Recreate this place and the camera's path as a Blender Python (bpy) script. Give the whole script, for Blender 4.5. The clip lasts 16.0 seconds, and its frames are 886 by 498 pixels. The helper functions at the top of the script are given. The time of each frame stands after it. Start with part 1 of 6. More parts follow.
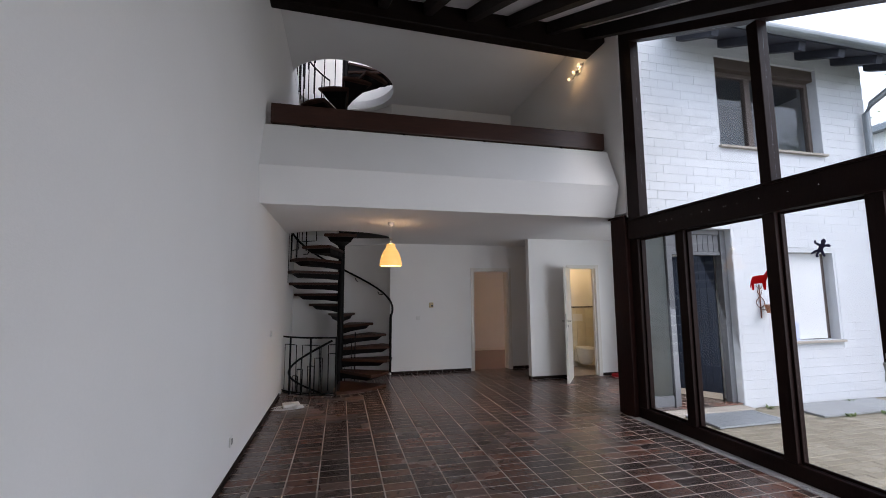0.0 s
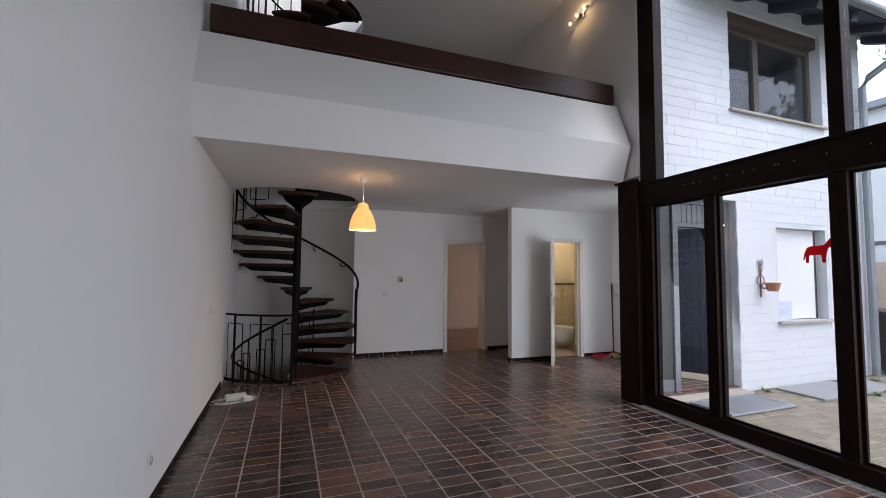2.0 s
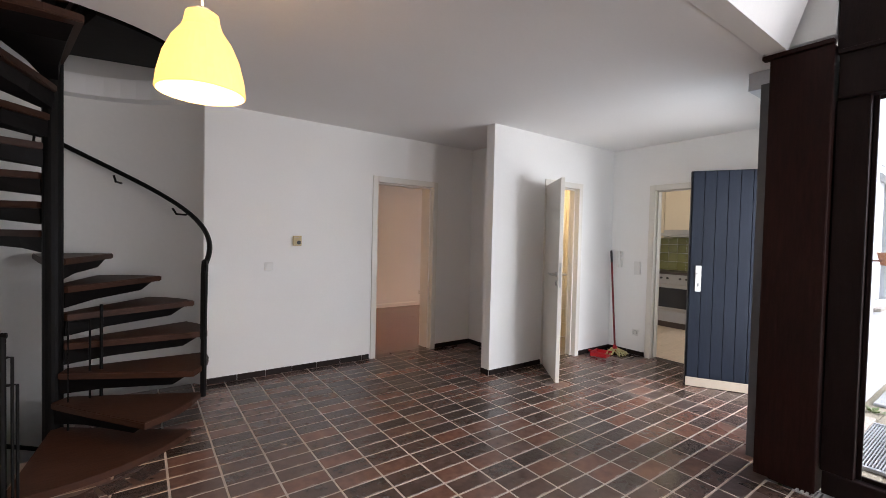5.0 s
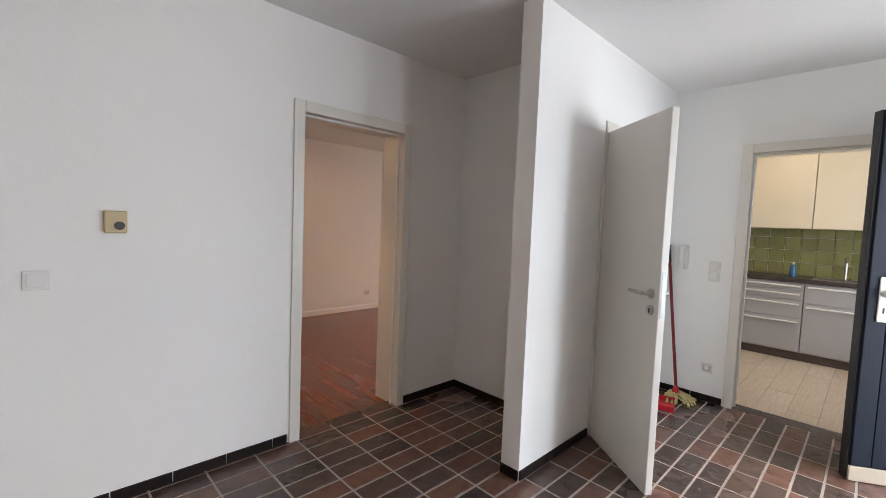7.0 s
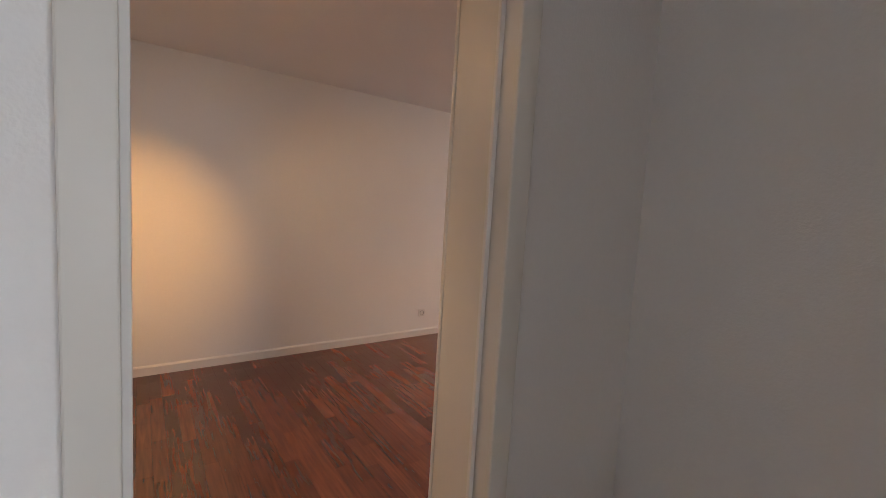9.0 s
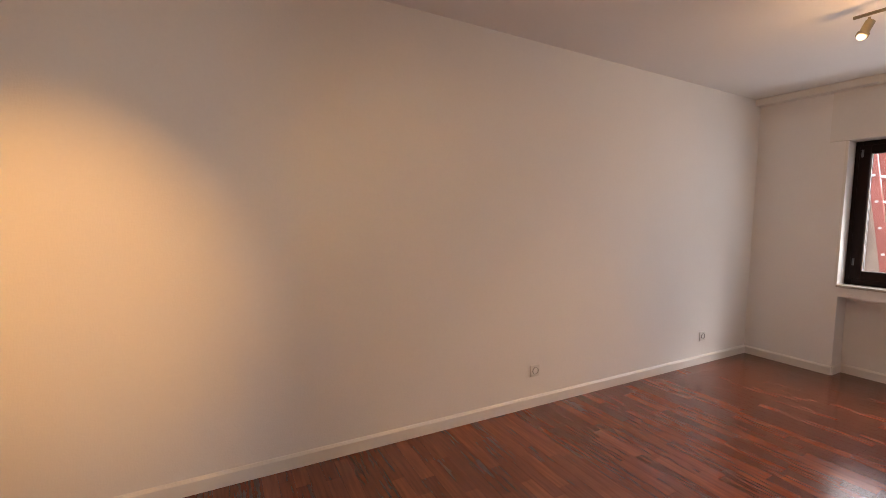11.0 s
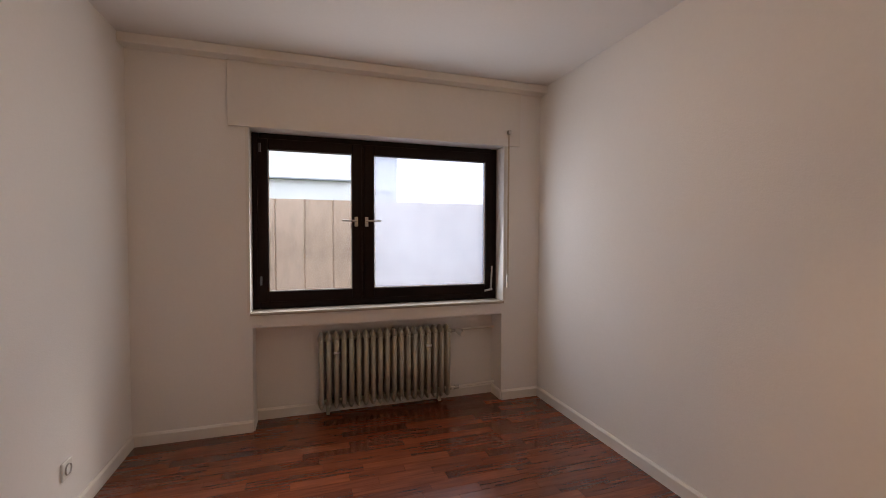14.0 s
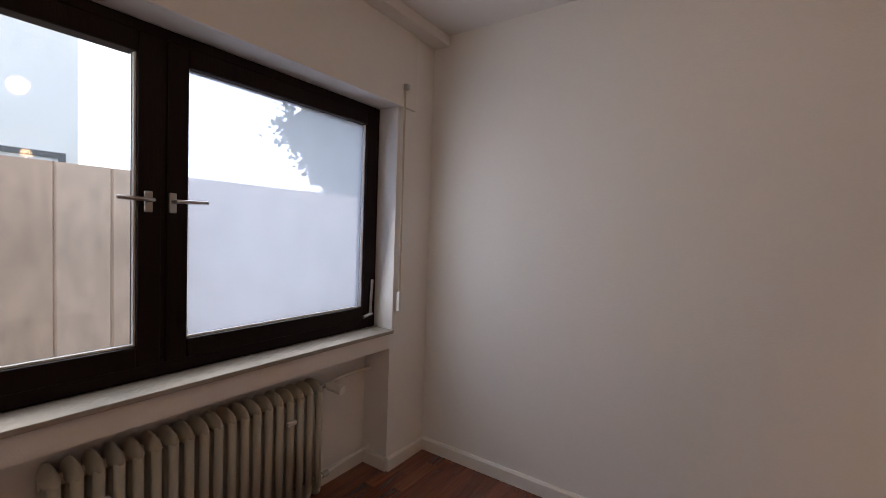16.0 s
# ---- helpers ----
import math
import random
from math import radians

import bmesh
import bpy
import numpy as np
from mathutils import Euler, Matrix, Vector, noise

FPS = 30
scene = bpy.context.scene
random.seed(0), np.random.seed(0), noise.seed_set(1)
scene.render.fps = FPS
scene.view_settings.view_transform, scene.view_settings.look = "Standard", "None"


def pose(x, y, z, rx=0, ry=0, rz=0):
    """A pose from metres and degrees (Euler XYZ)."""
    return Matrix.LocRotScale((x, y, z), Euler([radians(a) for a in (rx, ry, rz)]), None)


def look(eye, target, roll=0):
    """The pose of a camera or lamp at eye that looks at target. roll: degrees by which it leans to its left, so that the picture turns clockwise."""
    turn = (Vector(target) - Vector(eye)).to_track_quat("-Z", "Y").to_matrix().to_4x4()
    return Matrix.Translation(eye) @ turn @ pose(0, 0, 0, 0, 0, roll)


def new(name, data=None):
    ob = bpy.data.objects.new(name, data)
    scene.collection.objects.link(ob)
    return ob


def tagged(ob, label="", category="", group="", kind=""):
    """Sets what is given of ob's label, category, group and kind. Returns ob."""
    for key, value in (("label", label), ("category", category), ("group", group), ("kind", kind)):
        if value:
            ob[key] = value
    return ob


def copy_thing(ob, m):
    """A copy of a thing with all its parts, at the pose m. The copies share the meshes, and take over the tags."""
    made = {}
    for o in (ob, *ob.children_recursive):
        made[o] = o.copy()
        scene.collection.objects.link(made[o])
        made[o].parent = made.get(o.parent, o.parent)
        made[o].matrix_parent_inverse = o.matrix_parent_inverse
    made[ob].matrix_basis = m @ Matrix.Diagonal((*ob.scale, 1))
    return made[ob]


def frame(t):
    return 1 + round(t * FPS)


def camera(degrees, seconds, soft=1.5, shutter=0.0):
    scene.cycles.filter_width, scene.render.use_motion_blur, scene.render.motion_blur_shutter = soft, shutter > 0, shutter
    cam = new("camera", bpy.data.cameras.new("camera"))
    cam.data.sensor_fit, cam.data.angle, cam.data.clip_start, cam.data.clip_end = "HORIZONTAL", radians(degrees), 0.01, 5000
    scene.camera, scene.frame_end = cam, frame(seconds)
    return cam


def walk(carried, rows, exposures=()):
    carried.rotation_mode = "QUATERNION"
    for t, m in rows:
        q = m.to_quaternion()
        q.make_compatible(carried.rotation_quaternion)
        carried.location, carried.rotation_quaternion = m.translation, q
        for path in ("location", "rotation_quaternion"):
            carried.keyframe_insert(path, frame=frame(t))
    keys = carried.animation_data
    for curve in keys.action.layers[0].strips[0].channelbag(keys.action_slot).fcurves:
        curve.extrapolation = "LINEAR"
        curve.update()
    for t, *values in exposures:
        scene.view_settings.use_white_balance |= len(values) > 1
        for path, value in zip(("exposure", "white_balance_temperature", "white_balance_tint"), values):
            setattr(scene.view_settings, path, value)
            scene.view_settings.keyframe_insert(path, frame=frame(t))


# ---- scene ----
cam = camera(93.0, 16.0, 0.85)
PATH = [
    (0, (0.031, -0.67, 1.504), (0.5, 1.262, 1.727), -0.4),
    (0.5, (0.011, -0.632, 1.495), (0.455, 1.305, 1.722), 0.2),
    (1, (-0.036, -0.379, 1.453), (0.413, 1.558, 1.668), 1.0),
    (1.5, (-0.052, -0.045, 1.451), (0.489, 1.87, 1.647), 0.8),
    (2, (-0.112, 0.326, 1.427), (0.583, 2.198, 1.547), 0.5),
    (2.5, (-0.105, 0.803, 1.414), (0.636, 2.66, 1.498), 0.8),
    (3, (-0.038, 1.269, 1.384), (0.8, 3.083, 1.453), 0.8),
    (3.5, (0.07, 1.762, 1.369), (0.991, 3.536, 1.429), 1.1),
    (3.7, (0.133, 1.955, 1.379), (1.066, 3.723, 1.435), 1.0),
    (5.8, (0.848, 4.141, 1.404), (2.142, 5.662, 1.295), 2.1),
    (6, (0.957, 4.331, 1.417), (2.266, 5.839, 1.303), 2.2),
    (6.5, (1.229, 4.779, 1.403), (2.59, 6.24, 1.279), 2.2),
    (7, (1.528, 5.21, 1.386), (2.92, 6.64, 1.261), 2.3),
    (7.5, (1.832, 5.628, 1.39), (3.225, 7.056, 1.247), 2.3),
    (8, (2.149, 6.036, 1.38), (3.547, 7.459, 1.231), 2.9),
    (8.2, (2.27, 6.195, 1.402), (3.661, 7.623, 1.245), 3.0),
    (10.3, (3.135, 7.961, 1.32), (3.824, 9.828, 1.12), 2.6),
    (10.5, (3.16, 8.116, 1.336), (3.848, 9.983, 1.132), 2.2),
    (11, (3.309, 8.464, 1.317), (4.25, 10.222, 1.16), 0.8),
    (11.5, (3.541, 8.711, 1.32), (4.998, 10.075, 1.194), 0.6),
    (12, (3.764, 8.984, 1.305), (5.542, 9.897, 1.241), 1.0),
    (12.5, (3.957, 9.191, 1.278), (5.92, 9.57, 1.233), 0.2),
    (13, (4.264, 9.353, 1.253), (6.264, 9.34, 1.212), -0.7),
    (13.5, (4.593, 9.485, 1.275), (6.562, 9.138, 1.221), -0.7),
    (14, (4.942, 9.645, 1.297), (6.844, 9.031, 1.23), 0.2),
    (14.5, (5.352, 9.751, 1.303), (7.193, 8.971, 1.248), 0.7),
    (15, (5.738, 9.904, 1.33), (7.412, 8.812, 1.242), 1.7),
    (15.5, (6.057, 9.879, 1.296), (7.553, 8.554, 1.214), 1.4),
    (16, (6.42, 9.909, 1.323), (7.549, 8.26, 1.242), 2.0),
]
EXPOSURES = [(0.0, 1.56, 6300, 16.5), (3.0, 1.7, 6300, 16.5), (3.7, 1.85, 6350, 16.5), (5.8, 2.85, 6600, 15), (6.5, 2.82, 6450, 14), (7.5, 2.68, 6400, 14),
             (8.2, 2.55, 6400, 14), (10.3, 2.72, 6600, 16), (11.0, 2.78, 6800, 16), (12.0, 2.52, 7050, 16.5), (13.0, 2.48, 7100, 16.5), (14.0, 2.28, 6950, 15.5), (15.0, 2.28, 6800, 14.5), (16.0, 1.9, 6550, 13.5)]
SKY, SUN = 0.072, 0.3
DAY_LOW, DAY_DOOR, DAY_KITCHEN, DAY_BEDROOM = 33, 4.4, 3.2, 1.75
PENDANT, SPOTS, GLOW, KITCHEN_FILL = 5.6, 17, 0.9, 2.0
walk(cam, [(t, look(eye, target, roll)) for t, eye, target, roll in PATH], EXPOSURES)

# ---- world and light ----
world = bpy.data.worlds.new("overcast_sky")
scene.world = world
world.use_nodes = True
wn = world.node_tree.nodes
sky = wn.new("ShaderNodeTexSky")
sky.sky_type = "NISHITA"
sky.sun_disc = False
sky.sun_elevation = radians(48)
sky.sun_rotation = radians(150)
sky.air_density, sky.dust_density, sky.ozone_density = 1.0, 4.0, 1.0
haze = wn.new("ShaderNodeMix")
haze.data_type = "RGBA"
haze.inputs[0].default_value = 0.6
haze.inputs[7].default_value = (11.6, 13.1, 15.4, 1)
world.node_tree.links.new(sky.outputs[0], haze.inputs[6])
world.node_tree.links.new(haze.outputs[2], wn["Background"].inputs[0])
wn["Background"].inputs[1].default_value = SKY

sun_data = bpy.data.lights.new("sun", "SUN")
sun_data.energy, sun_data.angle, sun_data.color = SUN, radians(20), (1.0, 0.96, 0.9)
sun = new("sun", sun_data)
sun.matrix_world = look((12, -14, 18), (0, 0, 0))


def lamp(name, kind, place, watts, colour, size=0.03, target=None, cone=60, blend=0.8):
    data = bpy.data.lights.new(name, kind)
    data.energy, data.color = watts, colour
    data.shadow_soft_size = size
    if kind == "SPOT":
        data.spot_size, data.spot_blend = radians(cone), blend
    ob = new(name, data)
    ob.matrix_world = look(place, target) if target else Matrix.Translation(place)
    return ob


def window_light(name, place, target, w, h, watts):
    data = bpy.data.lights.new(name, "AREA")
    data.shape, data.size, data.size_y, data.energy, data.color = "RECTANGLE", w, h, watts, (0.93, 0.97, 1.0)
    ob = new(name, data)
    ob.matrix_world = look(place, target)
    return ob


WARM = (1.0, 0.62, 0.28)
# daylight standing in the openings
# the glazing lamp stands in unseen bays, turned up the room to brighten it
window_light("daylight_glazing", (3.80, -0.5, 1.2), (1.2, 4.5, 1.5), 3.0, 2.0, DAY_LOW)
window_light("daylight_entrance", (4.6, 4.22, 1.15), (4.45, 6.6, 0.45), 1.5, 2.0, DAY_DOOR)
window_light("daylight_bedroom", (7.94, 9.1, 1.42), (5.0, 9.1, 0.95), 1.7, 1.08, DAY_BEDROOM)
window_light("daylight_kitchen", (6.8, 4.5, 1.5), (6.8, 9, 1.2), 1.0, 1.2, DAY_KITCHEN)
lamp("pendant_bulb", "POINT", (0.705, 5.22, 2.05), PENDANT, WARM, 0.05)
lamp("pendant_glow", "POINT", (0.705, 5.22, 2.29), PENDANT * 0.09, WARM, 0.03)
LAMP_BED = (1.0, 0.6, 0.28)
for gx, gy, gw in ((6.26, 9.27, 1.05), (2.66, 8.55, 0.75)):
    lamp("bedroom_glow", "POINT", (gx - 0.05, gy, 2.1), GLOW * gw, LAMP_BED, 0.05)
lamp("bedroom_spot", "SPOT", (2.6, 8.72, 2.27), SPOTS * 1.4, (1.0, 0.5, 0.14), 0.06, (2.7, 10.67, 1.0), 44, 1.0)
lamp("bedroom_spot", "SPOT", (2.62, 8.55, 2.27), SPOTS * 0.65, LAMP_BED, 0.06, (4.45, 10.67, 1.15), 50, 1.0)
lamp("bedroom_spot", "SPOT", (2.66, 8.4, 2.27), SPOTS * 0.4, LAMP_BED, 0.06, (3.4, 8.6, 0.0), 90, 1.0)
lamp("bedroom_spot", "SPOT", (6.26, 9.10, 2.27), SPOTS * 0.45, LAMP_BED, 0.05, (5.0, 8.6, 0.0), 85, 1.0)
lamp("bedroom_spot", "SPOT", (6.26, 9.44, 2.27), SPOTS * 0.55, LAMP_BED, 0.05, (5.4, 9.7, 0.0), 85, 1.0)
lamp("gallery_glow", "POINT", (3.45, 4.88, 4.98), 0.8, WARM, 0.04)
# unseen lamp added for the warm yellow light in the toilet
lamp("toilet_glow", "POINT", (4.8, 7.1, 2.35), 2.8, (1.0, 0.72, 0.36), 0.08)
# fill light added inside the kitchen; no lamp is known there
lamp("kitchen_fill", "POINT", (6.7, 6.0, 2.35), KITCHEN_FILL, (1.0, 0.8, 0.52), 0.1)


# ---- materials ----
def material(name, base, rough=0.6, metal=0.0, grain=12.0, vary=0.12, bump=0.15, bump_scale=None, stretch=(1, 1, 1), stain=0.1,
             per_object=0.0, coat=0.0, spec=0.5, second=None, mid=None):
    m = bpy.data.materials.new(name)
    m.use_nodes = True
    nt = m.node_tree
    n, l = nt.nodes, nt.links
    p = n["Principled BSDF"]
    p.inputs["Roughness"].default_value, p.inputs["Metallic"].default_value = rough, metal
    p.inputs["Coat Weight"].default_value, p.inputs["Coat Roughness"].default_value = coat, 0.16
    p.inputs["Specular IOR Level"].default_value = spec
    tc = n.new("ShaderNodeTexCoord")
    mp = n.new("ShaderNodeMapping")
    mp.inputs["Scale"].default_value = stretch
    l.new(tc.outputs["Object"], mp.inputs[0])
    if per_object:
        own = n.new("ShaderNodeObjectInfo")
        shift = n.new("ShaderNodeMath")
        shift.operation, shift.inputs[1].default_value = "MULTIPLY", 37.0
        l.new(own.outputs["Random"], shift.inputs[0])
        l.new(shift.outputs[0], mp.inputs["Location"])
    fine = n.new("ShaderNodeTexNoise")
    fine.inputs["Scale"].default_value, fine.inputs["Detail"].default_value = grain, 6
    l.new(mp.outputs[0], fine.inputs[0])
    wide = n.new("ShaderNodeTexNoise")
    wide.inputs["Scale"].default_value, wide.inputs["Detail"].default_value = 1.3, 3
    l.new(tc.outputs["Object"], wide.inputs[0])
    ramp = n.new("ShaderNodeMix")
    ramp.data_type = "RGBA"
    ramp.inputs[6].default_value = (*[c * (1 - vary) for c in base], 1)
    ramp.inputs[7].default_value = (*[min(1, c * (1 + vary)) for c in (second or base)], 1)
    l.new(fine.outputs["Fac"], ramp.inputs[0])
    last = ramp.outputs[2]
    if per_object:
        oi, geo = n.new("ShaderNodeObjectInfo"), n.new("ShaderNodeNewGeometry")
        add = n.new("ShaderNodeMath")
        add.operation = "ADD"
        l.new(oi.outputs["Random"], add.inputs[0])
        l.new(geo.outputs["Random Per Island"], add.inputs[1])
        fr = n.new("ShaderNodeMath")
        fr.operation = "FRACT"
        l.new(add.outputs[0], fr.inputs[0])
        cr = n.new("ShaderNodeValToRGB")
        cr.color_ramp.elements[0].color = (*base, 1)
        cr.color_ramp.elements[1].color = (*(second or base), 1)
        if mid:
            e = cr.color_ramp.elements.new(0.55)
            e.color = (*mid, 1)
        l.new(fr.outputs[0], cr.inputs[0])
        mx = n.new("ShaderNodeMix")
        mx.data_type, mx.blend_type = "RGBA", "MULTIPLY"
        mx.inputs[0].default_value = 1.0
        l.new(cr.outputs[0], mx.inputs[6])
        tone = n.new("ShaderNodeMapRange")
        tone.inputs[3].default_value, tone.inputs[4].default_value = 1 - vary * 2, 1 + vary * 2
        l.new(fine.outputs["Fac"], tone.inputs[0])
        l.new(tone.outputs[0], mx.inputs[7])
        last = mx.outputs[2]
    if stain:
        st = n.new("ShaderNodeMapRange")
        st.inputs[1].default_value, st.inputs[2].default_value = 0.3, 0.7
        st.inputs[3].default_value, st.inputs[4].default_value = 1 - stain, 1.0
        l.new(wide.outputs["Fac"], st.inputs[0])
        sm = n.new("ShaderNodeMix")
        sm.data_type, sm.blend_type = "RGBA", "MULTIPLY"
        sm.inputs[0].default_value = 1.0
        l.new(last, sm.inputs[6])
        l.new(st.outputs[0], sm.inputs[7])
        last = sm.outputs[2]
        rr = n.new("ShaderNodeMapRange")
        rr.inputs[3].default_value, rr.inputs[4].default_value = max(0.03, rough * 0.8), min(1, rough * 1.25)
        l.new(wide.outputs["Fac"], rr.inputs[0])
        l.new(rr.outputs[0], p.inputs["Roughness"])
    l.new(last, p.inputs["Base Color"])
    if bump:
        bn = n.new("ShaderNodeTexNoise")
        bn.inputs["Scale"].default_value, bn.inputs["Detail"].default_value = bump_scale or grain * 2, 4
        l.new(mp.outputs[0], bn.inputs[0])
        b = n.new("ShaderNodeBump")
        b.inputs["Strength"].default_value, b.inputs["Distance"].default_value = bump, 0.01
        l.new(bn.outputs["Fac"], b.inputs["Height"])
        l.new(b.outputs[0], p.inputs["Normal"])
    return m


def glowing(name, colour, strength):
    m = bpy.data.materials.new(name)
    m.use_nodes = True
    p = m.node_tree.nodes["Principled BSDF"]
    p.inputs["Base Color"].default_value = (0.5, 0.4, 0.22, 1)
    p.inputs["Emission Color"].default_value = (*colour, 1)
    p.inputs["Emission Strength"].default_value = strength
    return m


def pane_material(name, tint=(0.97, 0.98, 0.98), film=0.0, rough=0.0, bump=0.0, film_colour=(0.8, 0.83, 0.9)):
    """A thin pane: clear or frosted passage with a glossy face; film adds a milky coat."""
    m = bpy.data.materials.new(name)
    m.use_nodes = True
    n, l = m.node_tree.nodes, m.node_tree.links
    n.remove(n["Principled BSDF"])
    if rough:
        t = n.new("ShaderNodeBsdfRefraction")
        t.inputs["IOR"].default_value, t.inputs["Roughness"].default_value = 1.1, rough
    else:
        t = n.new("ShaderNodeBsdfTransparent")
    t.inputs[0].default_value = (*tint, 1)
    g = n.new("ShaderNodeBsdfGlossy")
    g.inputs["Roughness"].default_value = 0.02
    lw = n.new("ShaderNodeLayerWeight")
    pw = n.new("ShaderNodeMath")
    pw.operation = "POWER"
    pw.inputs[1].default_value = 5.0
    l.new(lw.outputs["Facing"], pw.inputs[0])
    f = n.new("ShaderNodeMath")
    f.operation = "MULTIPLY_ADD"
    f.inputs[1].default_value, f.inputs[2].default_value = 0.9, 0.035
    l.new(pw.outputs[0], f.inputs[0])
    mix = n.new("ShaderNodeMixShader")
    l.new(f.outputs[0], mix.inputs[0])
    l.new(t.outputs[0], mix.inputs[1])
    l.new(g.outputs[0], mix.inputs[2])
    last = mix.outputs[0]
    if film:
        d = n.new("ShaderNodeBsdfTranslucent")
        d.inputs[0].default_value = (*film_colour, 1)
        noise_tex = n.new("ShaderNodeTexNoise")
        noise_tex.inputs["Scale"].default_value = 2.2
        mr = n.new("ShaderNodeMapRange")
        mr.inputs[3].default_value, mr.inputs[4].default_value = film * 0.8, film * 1.2
        l.new(noise_tex.outputs["Fac"], mr.inputs[0])
        m2 = n.new("ShaderNodeMixShader")
        l.new(mr.outputs[0], m2.inputs[0])
        l.new(last, m2.inputs[1])
        l.new(d.outputs[0], m2.inputs[2])
        last = m2.outputs[0]
    if bump:
        bn = n.new("ShaderNodeTexNoise")
        bn.inputs["Scale"].default_value = 40
        b = n.new("ShaderNodeBump")
        b.inputs["Strength"].default_value = bump
        l.new(bn.outputs["Fac"], b.inputs["Height"])
        l.new(b.outputs[0], g.inputs["Normal"])
    l.new(last, n["Material Output"].inputs[0])
    return m


PLASTER = material("white_woodchip_plaster", (0.85, 0.84, 0.82), 0.85, grain=60, vary=0.02, bump=0.12, bump_scale=140, stain=0.03, spec=0.2)
CEILING = material("white_ceiling_paint", (0.82, 0.81, 0.8), 0.9, grain=40, vary=0.02, bump=0.08, bump_scale=120, stain=0.03, spec=0.15)
NICHE = material("smooth_white_plaster", (0.74, 0.72, 0.69), 0.85, grain=30, vary=0.03, bump=0.05, stain=0.05, spec=0.2)
BEAM = material("dark_stained_beam", (0.009, 0.0045, 0.003), 0.55, grain=6, vary=0.5, bump=0.25, stretch=(1, 8, 8), stain=0.3, spec=0.15)
FRAME = material("dark_brown_frame_wood", (0.013, 0.005, 0.004), 0.48, grain=8, vary=0.45, bump=0.12, stretch=(9, 9, 1), stain=0.25, spec=0.15)
POST = material("reddish_dark_post_wood", (0.026, 0.0075, 0.0055), 0.5, grain=7, vary=0.6, bump=0.15, stretch=(9, 9, 1), stain=0.35, spec=0.15)
RAIL = material("red_brown_rail_wood", (0.045, 0.016, 0.009), 0.4, grain=5, vary=0.5, bump=0.1, stretch=(1, 9, 9), stain=0.25)
TILE = material("brown_clinker_tile", (0.052, 0.037, 0.034), 0.26, grain=18, vary=0.3, bump=0.25, bump_scale=25, stain=0.25, per_object=1,
                second=(0.17, 0.08, 0.057), mid=(0.092, 0.058, 0.049), spec=0.6)
GROUT = material("light_cement_joint", (0.44, 0.375, 0.33), 0.9, grain=60, vary=0.25, bump=0.3, stain=0.35)
SKIRT = material("dark_skirting_tile", (0.011, 0.007, 0.006), 0.6, grain=20, vary=0.3, bump=0.15, stain=0.2, per_object=1, second=(0.022, 0.013, 0.011), spec=0.2)
IRON = material("black_painted_iron", (0.0035, 0.003, 0.003), 0.55, grain=40, vary=0.3, bump=0.1, stain=0.2, spec=0.15)
STEP = material("dark_stair_wood", (0.055, 0.022, 0.0125), 0.5, grain=6, vary=0.5, bump=0.12, stretch=(2, 9, 9), stain=0.35, spec=0.22)
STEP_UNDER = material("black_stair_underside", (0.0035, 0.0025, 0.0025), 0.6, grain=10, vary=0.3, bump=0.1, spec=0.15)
LACQUER = material("cream_white_lacquer", (0.74, 0.71, 0.65), 0.35, grain=20, vary=0.02, bump=0.02, stain=0.04)
TRIM = material("white_trim_paint", (0.8, 0.78, 0.74), 0.45, grain=30, vary=0.03, bump=0.04, stain=0.05)
PARQUET = material("red_brown_parquet", (0.12, 0.026, 0.0105), 0.165, grain=5, vary=0.36, bump=0.012, stretch=(14, 1, 14), stain=0.15, per_object=1,
                   second=(0.235, 0.06, 0.0235), mid=(0.165, 0.039, 0.0155), spec=1.0)
PARQUET_BASE = material("parquet_joint", (0.05, 0.014, 0.008), 0.5, grain=20, vary=0.2, bump=0.0)
ALUMINIUM = material("anodised_aluminium", (0.6, 0.6, 0.61), 0.4, 0.2, grain=60, vary=0.1, bump=0.05, stain=0.2)
GREY_INSET = material("grey_white_socket_inset", (0.4, 0.39, 0.37), 0.5, grain=30, vary=0.03, bump=0.0)
SPOT_METAL = material("brushed_nickel", (0.38, 0.33, 0.24), 0.35, 1.0, grain=60, vary=0.08, bump=0.0, stain=0.1)
CHROME = material("satin_metal", (0.55, 0.54, 0.52), 0.28, 1.0, grain=60, vary=0.05, bump=0.0, stain=0.1)
PLASTIC = material("white_plastic", (0.75, 0.74, 0.71), 0.4, grain=30, vary=0.02, bump=0.0, stain=0.03)
BEIGE = material("yellowed_beige_plastic", (0.55, 0.44, 0.24), 0.45, grain=30, vary=0.05, bump=0.0, stain=0.1)
DARK = material("dark_plastic", (0.02, 0.02, 0.022), 0.45, grain=40, vary=0.2, bump=0.05)
BRICK = material("white_painted_brick", (0.665, 0.69, 0.72), 0.75, grain=25, vary=0.06, bump=0.3, bump_scale=60, stain=0.1, per_object=1,
                 second=(0.64, 0.665, 0.70), spec=0.3)
BRICK_JOINT = material("white_painted_joint", (0.63, 0.655, 0.685), 0.85, grain=40, vary=0.1, bump=0.3, stain=0.15)
PAVER = material("buff_concrete_paver", (0.29, 0.255, 0.19), 0.9, grain=60, vary=0.2, bump=0.4, bump_scale=120, stain=0.25, per_object=1,
                 second=(0.38, 0.34, 0.265))
PAVER_JOINT = material("sandy_paver_joint", (0.25, 0.225, 0.165), 0.95, grain=80, vary=0.3, bump=0.3, stain=0.4)
GROUND = material("garden_soil_and_grass", (0.07, 0.09, 0.035), 0.95, grain=30, vary=0.4, bump=0.5, stain=0.4)
